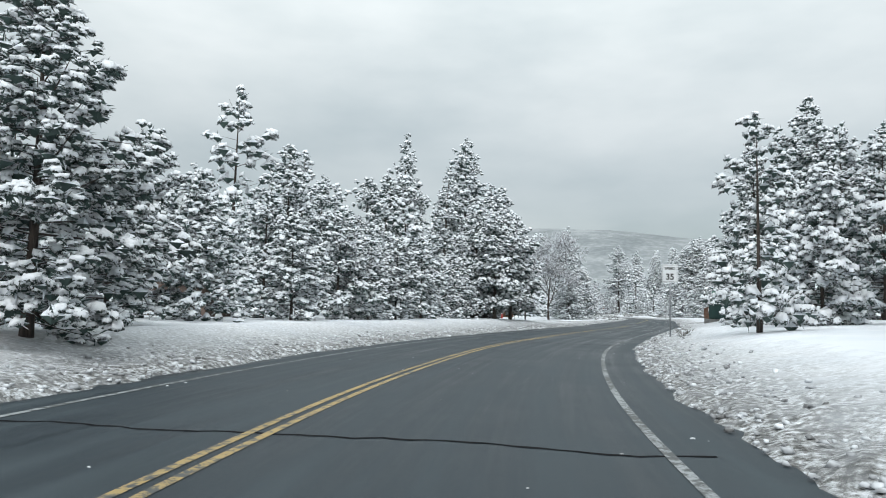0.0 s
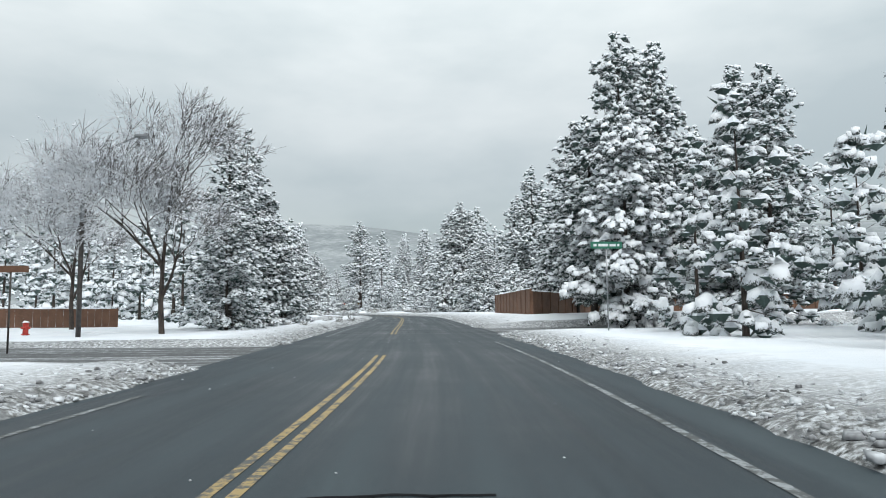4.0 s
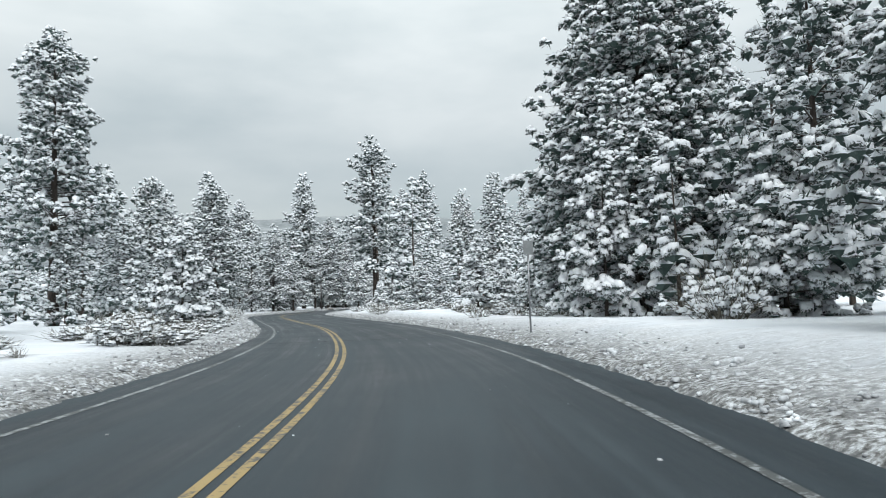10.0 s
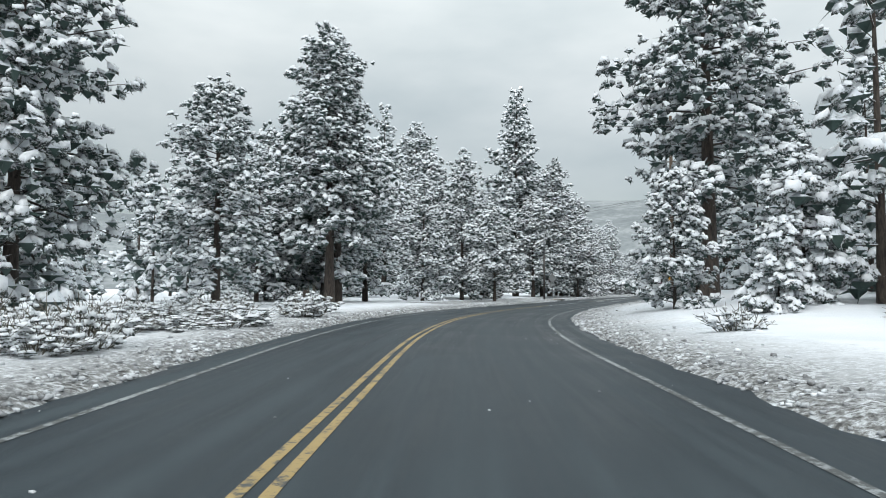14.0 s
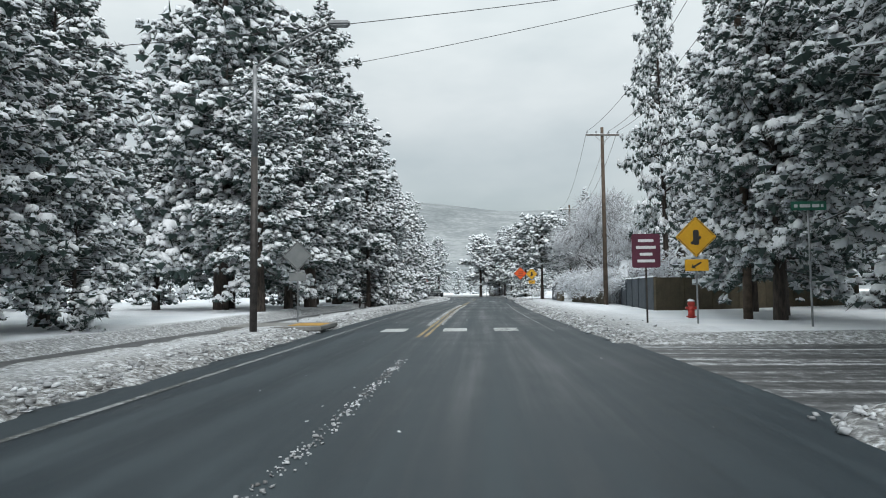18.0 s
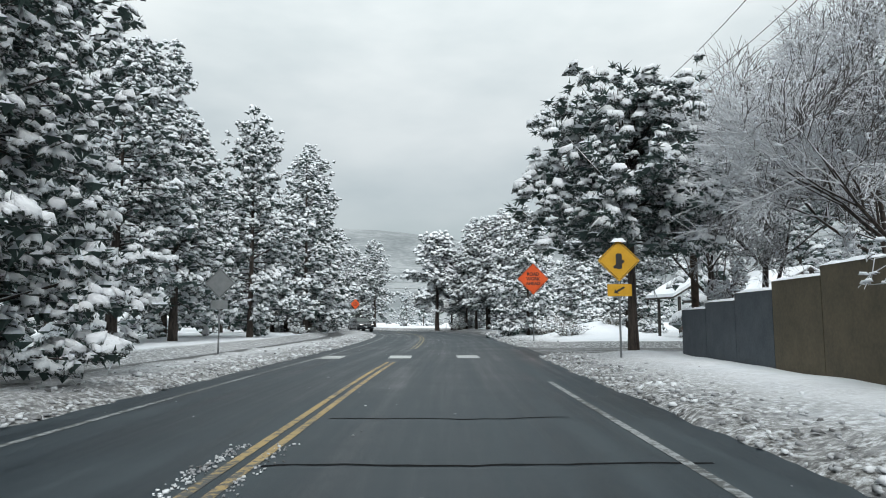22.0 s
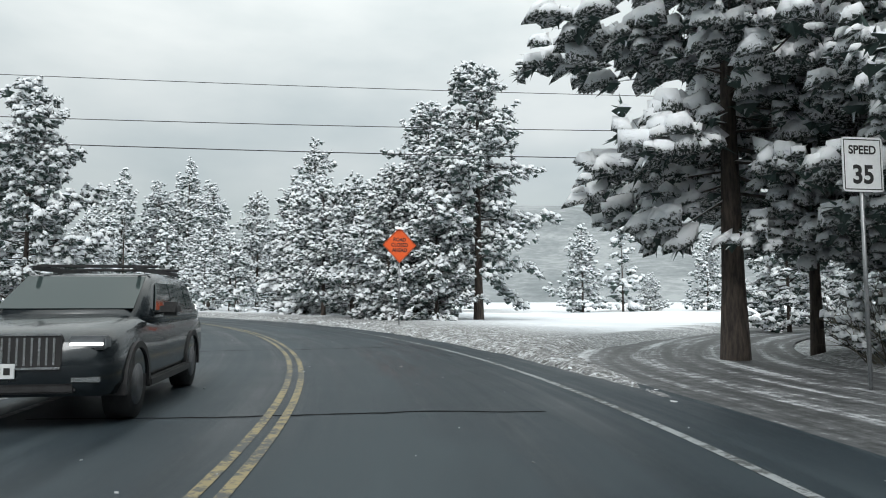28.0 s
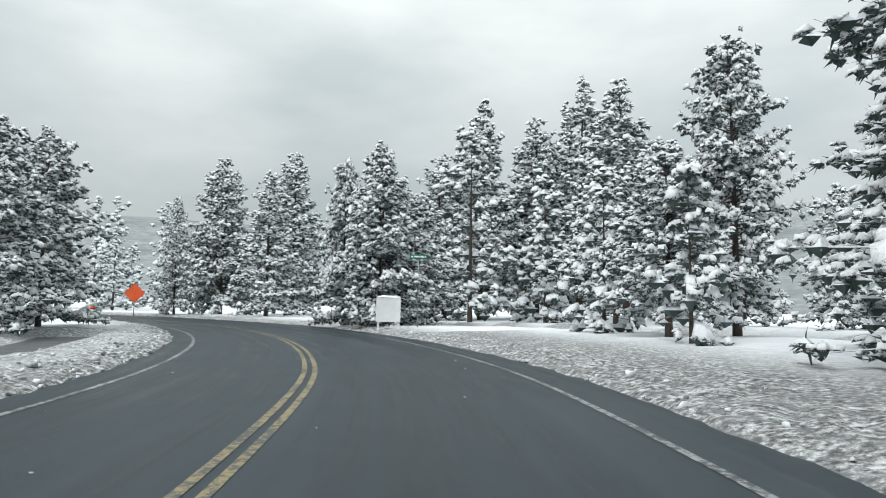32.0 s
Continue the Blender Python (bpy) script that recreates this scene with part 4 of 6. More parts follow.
while len(spots) < 430 and tries < 6000:
    tries += 1
    s = rng.uniform(-30, 585)
    o = rng.choice((-1, 1)) * (8.6 + 48 * rng.uniform() ** 1.6)
    x, y = at_road(s, o)
    rs, ro = on_road(x, y)
    park = 255 < rs < 345 and ro < 0
    if abs(ro) < (26 if park else 8.4 if rs < 70 or 110 < rs < 160 or 385 < rs < 440 else 12.0) or paved(x, y) > -2.5 or any(a < x < b2 and c < y < d for a, b2, c, d in CLEARED):
        continue
    if any((x - a) ** 2 + (y - c) ** 2 < 7 for a, c in TREES) or any((x - a) ** 2 + (y - c) ** 2 < 12 for a, c in spots):
        continue
    spots.append((x, y))
    k, a, sc = rng.integers(3), rng.uniform(0, 6.28), rng.uniform(0.75, 1.05) * (0.45 if abs(ro) < 11.5 else 0.75 if abs(ro) < 16 else 1)
    m = np.array(((math.cos(a), -math.sin(a)), (math.sin(a), math.cos(a)))) * sc
    z = ground_z(x, y) - 0.1
    for mat, v, f in TEMPLATES[k]:
        woods[mat].add(np.c_[v[:, :2] @ m.T + (x, y), v[:, 2] * sc + z], f)
root = tagged(new("woods"), "dense snowy pine woods behind the roadside trees", "forest", kind="stuff")
for mat, name in ((bark_m, "trunks"), (needle_m, "crowns"), (tree_snow_m, "snow_load")):
    tagged(woods[mat].object(name, mat, root, name != "crowns"), kind="stuff")

# ------------------------------------------------------------ small builders
def thing(name, x, y, z, turn=0.0, label="", category="", group=""):
    ob = new(name)
    ob.matrix_basis = pose(x, y, z, 0, 0, turn)
    return tagged(ob, label, category, group)


def slab(bm, x0, x1, y0, y1, z0, z1, bevel=0.0):
    r = bmesh.ops.create_cube(bm, size=1.0)
    vs = r["verts"]
    for v in vs:
        v.co = Vector((x0 + (v.co.x + 0.5) * (x1 - x0), y0 + (v.co.y + 0.5) * (y1 - y0), z0 + (v.co.z + 0.5) * (z1 - z0)))
    if bevel:
        es = list({e for v in vs for e in v.link_edges})
        bmesh.ops.bevel(bm, geom=es, offset=bevel, segments=2, affect="EDGES")
    return bm


def box_part(name, parent, mat, x0, x1, y0, y1, z0, z1, bevel=0.01, label=""):
    return part(name, slab(bmesh.new(), x0, x1, y0, y1, z0, z1, bevel), mat, parent, label)


def tube(bm, a, b2, r0, r1, sides=10):
    a, b2 = Vector(a), Vector(b2)
    m = Matrix.Translation((a + b2) / 2) @ (b2 - a).to_track_quat("Z", "Y").to_matrix().to_4x4()
    bmesh.ops.create_cone(bm, cap_ends=True, segments=sides, radius1=r0, radius2=r1, depth=(b2 - a).length, matrix=m)
    return bm


def tube_part(name, parent, mat, a, b2, r0, r1=None, sides=10, label=""):
    return part(name, tube(bmesh.new(), a, b2, r0, r0 if r1 is None else r1, sides), mat, parent, label, True)


def plate(name, parent, mat, outline, y, thick, label="", bevel=0.0):
    """A flat plate with the given outline in x and z, facing -y."""
    bm = bmesh.new()
    vs = [bm.verts.new((px, y, pz)) for px, pz in outline]
    f = bm.faces.new(vs)
    ext = bmesh.ops.extrude_face_region(bm, geom=[f])
    bmesh.ops.translate(bm, verts=[v for v in ext["geom"] if isinstance(v, bmesh.types.BMVert)], vec=(0, thick, 0))
    bmesh.ops.recalc_face_normals(bm, faces=bm.faces)
    return part(name, bm, mat, parent, label)


def rounded(w, h, cx=0.0, cz=0.0, r=0.05, turn=0.0, n=4):
    pts = []
    for sx, sz, a0 in ((1, 1, 0), (-1, 1, 90), (-1, -1, 180), (1, -1, 270)):
        for k in range(n + 1):
            a = radians(a0 + 90 * k / n)
            pts.append((sx * (w / 2 - r) + r * math.cos(a), sz * (h / 2 - r) + r * math.sin(a)))
    c, s = math.cos(radians(turn)), math.sin(radians(turn))
    return [(cx + px * c - pz * s, cz + px * s + pz * c) for px, pz in pts]


def lettering(parent, text, mat, size, x, y, z, squeeze=1.0):
    cu = bpy.data.curves.new("lettering", "FONT")
    cu.body, cu.size, cu.align_x, cu.align_y, cu.offset = text, size, "CENTER", "CENTER", size * 0.03
    tmp_ob = bpy.data.objects.new("lettering", cu)
    scene.collection.objects.link(tmp_ob)
    me = bpy.data.meshes.new_from_object(tmp_ob.evaluated_get(bpy.context.evaluated_depsgraph_get()))
    bpy.data.objects.remove(tmp_ob)
    me.materials.clear()
    me.materials.append(mat)
    ob = new("lettering", me)
    ob.parent = parent
    ob.matrix_basis = pose(x, y, z, 90) @ Matrix.Diagonal((squeeze, 1, 1, 1))
    return ob


def snow_cap(parent, x0, x1, y0, y1, z, thick=0.08, seed=0):
    """A soft ridge of snow lying on a top edge."""
    nx, ny = max(4, int((x1 - x0) / 0.25)), 5
    verts, faces = [], []
    for i in range(nx + 1):
        for j in range(ny + 1):
            u, v = i / nx, j / ny
            x, y = x0 + (x1 - x0) * u, y0 + (y1 - y0) * v
            hump = (math.sin(math.pi * v) ** 0.6) * (min(1, 6 * u, 6 * (1 - u)) ** 0.5)
            verts.append((x, y, z + thick * hump * (0.75 + 0.5 * noise.noise((x * 2.1 + seed, y * 3, seed))) - 0.006 * (hump < 0.01)))
            if i and j:
                faces.append(((i - 1) * (ny + 1) + j - 1, i * (ny + 1) + j - 1, i * (ny + 1) + j, (i - 1) * (ny + 1) + j))
    ob = mesh_object("snow_cap", verts, faces, snow_m, True)
    ob.parent = parent
    return tagged(ob, "ridge of white snow")


steel_m = speckled("galvanised_steel", (0.20, 0.21, 0.22), (0.36, 0.37, 0.38), 4.0, 0.45, 0.7, 0.1, 0.003)
back_m = speckled("sign_back_aluminium", (0.20, 0.215, 0.22), (0.28, 0.295, 0.30), 3.0, 0.5, 0.4, 0.1, 0.003)
rust_post_m = speckled("dark_steel_post", (0.03, 0.028, 0.027), (0.09, 0.08, 0.075), 6.0, 0.6, 0.4, 0.1, 0.003)
orange_m = speckled("orange_sign_sheeting", (0.72, 0.090, 0.018), (0.85, 0.125, 0.025), 2.0, 0.45, 0, 0.05, 0.002)
amber_m = speckled("yellow_sign_sheeting", (0.58, 0.30, 0.015), (0.70, 0.38, 0.02), 2.0, 0.45, 0, 0.05, 0.002)
sign_white_m = speckled("white_sign_sheeting", (0.62, 0.64, 0.65), (0.75, 0.77, 0.78), 2.0, 0.5, 0, 0.05, 0.002)
sign_black_m = speckled("black_sign_ink", (0.012, 0.012, 0.012), (0.03, 0.03, 0.03), 3.0, 0.6)
sign_green_m = speckled("green_sign_sheeting", (0.010, 0.11, 0.07), (0.02, 0.16, 0.10), 2.0, 0.5)
maroon_m = speckled("maroon_sign_paint", (0.07, 0.012, 0.03), (0.11, 0.02, 0.045), 2.0, 0.5)
pole_m = speckled("weathered_pole_wood", (0.05, 0.036, 0.026), (0.13, 0.095, 0.07), 5.0, 0.9, 0, 0.6, 0.02)
arm_m = speckled("grey_crossarm_wood", (0.14, 0.13, 0.12), (0.28, 0.26, 0.24), 5.0, 0.9, 0, 0.4, 0.01)
glaze_m = speckled("insulator_porcelain", (0.22, 0.23, 0.24), (0.36, 0.37, 0.38), 6.0, 0.25)
cable_m = speckled("black_cable", (0.03, 0.03, 0.032), (0.06, 0.06, 0.065), 8.0, 0.6)
fence_rust_m = speckled("rust_brown_fence", (0.12, 0.062, 0.038), (0.20, 0.105, 0.064), 1.6, 0.75, 0, 0.3, 0.01)
fence_blue_m = speckled("slate_grey_fence", (0.040, 0.050, 0.062), (0.075, 0.09, 0.105), 1.8, 0.75, 0, 0.3, 0.01)
fence_olive_m = speckled("olive_brown_wall", (0.065, 0.056, 0.036), (0.12, 0.095, 0.06), 1.5, 0.8, 0, 0.3, 0.01)
box_green_m = speckled("green_cabinet_paint", (0.016, 0.050, 0.046), (0.030, 0.080, 0.072), 2.5, 0.5, 0.1, 0.1, 0.004)
red_m = speckled("red_hydrant_paint", (0.36, 0.03, 0.02), (0.52, 0.05, 0.035), 5.0, 0.5)
siding_m = speckled("brown_siding", (0.075, 0.052, 0.042), (0.14, 0.098, 0.078), 1.2, 0.8, 0, 0.3, 0.01)
cedar_m = speckled("orange_cedar_siding", (0.32, 0.12, 0.045), (0.46, 0.18, 0.075), 1.2, 0.8, 0, 0.3, 0.01)
pale_wall_m = speckled("pale_house_wall", (0.52, 0.52, 0.50), (0.66, 0.66, 0.64), 1.2, 0.8, 0, 0.2, 0.01)
trim_m = speckled("white_trim", (0.6, 0.6, 0.6), (0.72, 0.72, 0.72), 3.0, 0.6)
dark_m = speckled("dark_stained_wood", (0.025, 0.022, 0.02), (0.06, 0.052, 0.046), 4.0, 0.8, 0, 0.3, 0.01)
concrete_m = speckled("wet_concrete", (0.14, 0.14, 0.135), (0.27, 0.27, 0.26), 2.0, 0.8, 0, 0.2, 0.005)
ramp_m = speckled("yellow_tactile_paving", (0.36, 0.20, 0.03), (0.50, 0.29, 0.05), 4.0, 0.7, 0, 0.5, 0.01)
rock_m = speckled("dark_lava_rock", (0.03, 0.028, 0.027), (0.09, 0.085, 0.08), 2.5, 0.9, 0, 0.8, 0.06)
window_m, n, l, b = material("window_glass", 0.08)
b.inputs["Base Color"].default_value = (0.02, 0.024, 0.028, 1)


def heading(x, y):
    """The road's direction beside a place, in degrees."""
    i = int(np.argmin((MID[:, 0] - x) ** 2 + (MID[:, 1] - y) ** 2))
    return math.degrees(math.atan2(-TAN[i, 0], TAN[i, 1]))


def post_part(root, top, mat=None, r=0.032):
    return tube_part("post", root, mat or steel_m, (0, 0.05, -0.4), (0, 0.05, top), r, r, 8)


def diamond_sign(x, y, zc, side, face, lines=(), label="", size=0.25, away=False, group="", turn=None, plaque=None, symbol=False, capped=False):
    z0 = ground_z(x, y)
    root = thing("road_sign", x, y, z0, (heading(x, y) if turn is None else turn) + (180 if away else 0), label, "road sign", group)
    zc -= z0
    post_part(root, zc + side * 0.5)
    panel = plate("panel", root, face, rounded(side, side, 0, zc, 0.05, 45), 0.0, 0.008)
    plate("panel_back", root, back_m, rounded(side, side, 0, zc, 0.05, 45), 0.0082, 0.004, "bare aluminium back")
    if not away:
        hd = side * 0.7071
        for k in range(4):
            a = radians(90 * k + 45)
            c, s = math.cos(a), math.sin(a)
            m = side * 0.5 - 0.035
            px, pz = m * c, m * s
            e = side - 0.14
            o = [(px - s * t - c * w, pz + c * t - s * w) for t, w in ((-e / 2, 0.008), (e / 2, 0.008), (e / 2, -0.008), (-e / 2, -0.008))]
            plate("border", panel, sign_black_m, [(q, zc + w) for q, w in o], -0.003, 0.003)
    for k, word in enumerate(lines):
        lettering(panel, word, sign_black_m, size, 0, -0.004, zc + (len(lines) - 1) * size * 0.52 - k * size * 1.04, 0.95)
    if symbol:
        plate("symbol", panel, sign_black_m, rounded(side * 0.20, side * 0.52, 0, zc - 0.02, 0.05), -0.004, 0.004, "plain dark upright shape")
        plate("symbol", panel, sign_black_m, rounded(side * 0.42, side * 0.10, 0.0, zc - side * 0.12, 0.03, 35), -0.0045, 0.004, "plain dark slanting bar")
    if plaque:
        p2 = plate("plaque", root, plaque, rounded(side * 0.8, side * 0.4, 0, zc - side * 0.98, 0.03), 0.0, 0.008)
        if symbol:
            plate("arrow", p2, sign_black_m, [(-0.17, zc - side * 1.08), (-0.02, zc - side * 1.10), (-0.06, zc - side * 1.05), (0.17, zc - side * 0.90), (0.12, zc - side * 0.86), (-0.10, zc - side * 1.00), (-0.14, zc - side * 0.95)], -0.004, 0.004)
    if capped:
        snow_cap(root, -0.25, 0.25, -0.07, 0.10, zc + side * 0.62, 0.16, 3)
    return root


def panel_sign(name, x, y, zc, w, h, face, label, lines=(), size=0.1, ink=None, away=False, turn=None, mat=None, gap=1.25, bars=0):
    z0 = ground_z(x, y)
    root = thing(name, x, y, z0, (heading(x, y) if turn is None else turn) + (180 if away else 0), label, "sign")
    zc -= z0
    post_part(root, zc + h * 0.5, mat)
    panel = plate("panel", root, face, rounded(w, h, 0, zc, min(w, h) * 0.08), 0.0, 0.008)
    plate("panel_back", root, back_m, rounded(w, h, 0, zc, min(w, h) * 0.08), 0.0082, 0.004, "bare aluminium back")
    for k, (word, sz) in enumerate(lines):
        lettering(panel, word, ink, sz, 0, -0.004, zc + h * (0.26 - 0.46 * k), 0.95)
    for k in range(bars):
        wide = w * (0.55, 0.7, 0.45, 0.62)[k % 4]
        plate("bar", panel, ink, rounded(wide, h * 0.085, 0, zc + h * (0.30 - 0.6 * k / max(1, bars - 1)), h * 0.02), -0.003, 0.003)
    return root


# ------------------------------------------------------------ road details
CREST = [(7, -3.2, 4.6), (30, -1.0, 4.4), (64, -3.2, 2.0), (96, -2.9, 4.6), (119, -3.0, 4.6), (146, -0.6, 4.4), (171, -3.0, 4.4), (173.5, 0.8, 4.6),
         (206, -2.0, 1.0), (243, -3, 0.5), (313, -3.2, 4.2), (321, -0.5, 4.0), (327, 0.2, 4.4), (330, 0.3, 3.6), (363, -2.6, 4.6), (386, -1.0, 4.6),
         (405, -2.8, 3.2), (416, -3.0, 3.0), (440, 0.0, 4.6)]
for k, (s, o0, o1) in enumerate(CREST):
    verts, faces = [], []
    m = int((o1 - o0) / 0.15)
    for i in range(m + 1):
        o = o0 + (o1 - o0) * i / m
        w = 0.032 + 0.02 * noise.noise((o * 3, s, 0))
        j = 0.22 * noise.noise((o * 0.7, s * 3.1, 1)) + 0.06 * noise.noise((o * 3.5, s, 4))
        for e in (-w, w):
            x, y = at_road(s + j + e + 0.25, o)
            x0, y0 = at_road(s, o)
            t = TAN[int(np.argmin(abs(RUN - s)))]
            verts.append((x0 + t[0] * (j + e), y0 + t[1] * (j + e), 0.004))
        if i:
            faces.append((2 * i - 2, 2 * i, 2 * i + 1, 2 * i - 1))
    q = tagged(mesh_object("crack", verts, faces, tar_m), "sealed crack across the road")
    q.parent = road
# zebra bars of the two crossings
for y0, xs in ((284.6, (-21.7, -19.6, -17.85)), (342.2, (-20.2, -17.7, -15.2))):
    for x0 in xs:
        verts = [(x0 - 0.42, y0 - 1.05, 0.005), (x0 + 0.40, y0 - 1.05, 0.005), (x0 + 0.44, y0 + 0.85, 0.005), (x0 - 0.38, y0 + 0.85, 0.005)]
        q = tagged(mesh_object("zebra_bar", verts, [(0, 1, 2, 3)], bar_m), "worn white crossing bar")
        q.parent = road

# clods of ploughed snow along both edges, and a thin ridge left on the centre line
rng = np.random.default_rng(11)
clods = Soup()
for side in (-1, 1):
    for _ in range(12000):
        s = rng.uniform(-5, 480)
        d = abs(rng.normal()) * 0.80 + 0.10
        o = RIGHT_EDGE + d if side > 0 else LEFT_EDGE - d
        x, y = at_road(s, o if side > 0 else o + lap(s))
        if paved(x, y) > -0.2 or (side > 0 and s > 388 and rng.uniform() < 0.65):
            continue
        size = rng.uniform(0.015, 0.06) * (1.6 if rng.uniform() < 0.08 else 1)
        clods.blob(rng, np.array((x, y, height(x, y, s, o) + size * 0.2)), size, 0.75, 0.3, False)
for _ in range(6500):
    s = rng.uniform(262, 328)
    if 278 < s < 291 or (s < 278 and rng.uniform() < 0.6):
        continue
    o = (-0.27 if rng.uniform() < 0.68 and s > 283 else 0.21) + rng.normal() * 0.055
    x, y = at_road(s, o)
    clods.blob(rng, np.array((x, y, 0.012)), rng.uniform(0.007, 0.020), 0.8, 0.35, False)
for _ in range(700):
    s, o = rng.uniform(0, 470), rng.uniform(-3.6, 5.0)
    x, y = at_road(s, o)
    clods.blob(rng, np.array((x, y, 0.005)), rng.uniform(0.008, 0.026), 0.5, 0.3, False)
clod_m, n, l, b = material("ploughed_snow", 0.9)
tone2 = noise_tex(n, l, 1.7, 4.0, 0.7)
l.new(ramp(n, l, tone2, (0.36, (0.13, 0.13, 0.13)), (0.50, (0.44, 0.455, 0.475)), (0.64, (0.80, 0.83, 0.86))), b.inputs["Base Color"])
tagged(clods.object("snow_clods", clod_m, None, True, "lumps of ploughed snow along the road edge"), category="snow", kind="stuff")


# ------------------------------------------------------------ first stretch
def speed_sign(x, y, zc):
    r = panel_sign("speed_sign", x, y, zc, 0.70, 0.86, sign_white_m, "white speed limit sign reading SPEED 35 on a steel post", (("SPEED", 0.185), ("35", 0.40)), ink=sign_black_m)
    for child in list(r.children):
        if child.name.startswith("panel") and "back" not in child.name:
            for a in (-1, 1):
                plate("border", child, sign_black_m, rounded(0.64, 0.014, 0, zc - ground_z(x, y) + a * 0.39, 0.003), -0.003, 0.003)
                plate("border", child, sign_black_m, rounded(0.014, 0.78, a * 0.315, zc - ground_z(x, y), 0.003), -0.003, 0.003)
    return r


speed_sign(1.0, 33.4, 3.26)
speed_sign(-12.9, 405.0, 3.45)

# green utility cabinet on its concrete pad
bx, by = 5.9, 59.0
root = thing("utility_cabinet", bx, by, ground_z(bx, by) - 0.04, -4, "dark green metal utility cabinet with a snow-covered lid", "utility box")
box_part("pad", root, concrete_m, -1.5, 1.5, -1.0, 1.0, -0.3, 0.10, 0.02)
body = box_part("body", root, box_green_m, -1.15, 1.15, -0.7, 0.7, 0.10, 1.22, 0.03)
for x0 in (-0.57, 0.57):
    door = box_part("door", body, box_green_m, x0 - 0.54, x0 + 0.54, -0.725, -0.70, 0.16, 1.12, 0.008)
box_part("handle", body, steel_m, 0.02, 0.07, -0.76, -0.725, 0.55, 0.72, 0.008)
box_part("warning_label", body, sign_white_m, 0.45, 0.72, -0.732, -0.726, 0.72, 0.80, 0.001)
box_part("lid", root, box_green_m, -1.22, 1.22, -0.78, 0.78, 1.22, 1.30, 0.02)
snow_cap(root, -1.22, 1.22, -0.78, 0.78, 1.30, 0.16, 1)

panel_sign("traffic_sign", -11.8, 59.8, 3.0, 0.9, 1.0, back_m, "back of a grey traffic sign on a dark post", away=False, mat=rust_post_m)
panel_sign("street_name_sign", -14.1, 81.5, 2.75, 1.2, 0.22, fence_rust_m, "brown street name sign on a thin post", mat=rust_post_m)
panel_sign("marker_post", -15.2, 80.0, 1.3, 0.16, 0.4, dark_m, "short dark marker post in the snow", mat=dark_m)


def hydrant(x, y):
    root = thing("fire_hydrant", x, y, ground_z(x, y) - 0.02, heading(x, y), "red fire hydrant standing in the snow", "hydrant")
    tube_part("barrel", root, red_m, (0, 0, -0.1), (0, 0, 0.55), 0.13, 0.12, 12)
    tube_part("flange", root, red_m, (0, 0, 0.05), (0, 0, 0.09), 0.19, 0.19, 12)
    bm = bmesh.new()
    bmesh.ops.create_uvsphere(bm, u_segments=12, v_segments=8, radius=0.145, matrix=Matrix.Translation((0, 0, 0.56)) @ Matrix.Diagonal((1, 1, 0.8, 1)))
    part("bonnet", bm, red_m, root, "", True)
    for a in (0, 90, 180):
        c, s = math.cos(radians(a)), math.sin(radians(a))
        tube_part("nozzle", root, red_m, (c * 0.1, -s * 0.1, 0.40), (c * 0.21, -s * 0.21, 0.40), 0.06, 0.055, 8)
    tube_part("nut", root, red_m, (0, 0, 0.66), (0, 0, 0.72), 0.03, 0.03, 6)
    snow_cap(root, -0.14, 0.14, -0.14, 0.14, 0.665, 0.10, 5)


hydrant(-19.4, 93.0)
hydrant(-10.5, 287.1)


def fence(name, pts, h, mat, label, step=2.4, cap=True, base=None, boards=True):
    root = thing(name, 0, 0, 0, 0, label, "fence")
    for (ax, ay), (bx, by) in zip(pts, pts[1:]):
        ln = math.hypot(bx - ax, by - ay)
        k = max(1, round(ln / step))
        ang = math.atan2(by - ay, bx - ax)
        for i in range(k + 1):
            x, y = ax + (bx - ax) * i / k, ay + (by - ay) * i / k
            z = ground_z(x, y)
            bm = slab(bmesh.new(), -0.06, 0.06, -0.075, 0.075, -0.4, h + 0.03, 0.008)
            p = part("post", bm, mat, root)
            p.matrix_basis = Matrix.Translation((x, y, z)) @ Matrix.Rotation(ang, 4, "Z")
            if i == k:
                break
            x2, y2 = ax + (bx - ax) * (i + 1) / k, ay + (by - ay) * (i + 1) / k
            z2 = ground_z(x2, y2)
            w = ln / k
            nb = 6 if boards else 1
            for q in range(nb):
                bm = slab(bmesh.new(), 0.06 + (w - 0.12) * q / nb + 0.004, 0.06 + (w - 0.12) * (q + 1) / nb - 0.004, -0.02, 0.02, -0.25, h + 0.008 * math.sin(q * 5.1 + i), 0.004)
                p = part("board" if boards else "panel", bm, mat, root)
                p.matrix_basis = Matrix.Translation((x, y, (z + z2) / 2)) @ Matrix.Rotation(ang, 4, "Z")
            if cap:
                c = snow_cap(root, 0, w, -0.085, 0.085, h + 0.032, 0.085, i + ax)
                c.matrix_basis = Matrix.Translation((x, y, (z + z2) / 2)) @ Matrix.Rotation(ang, 4, "Z")
    return root


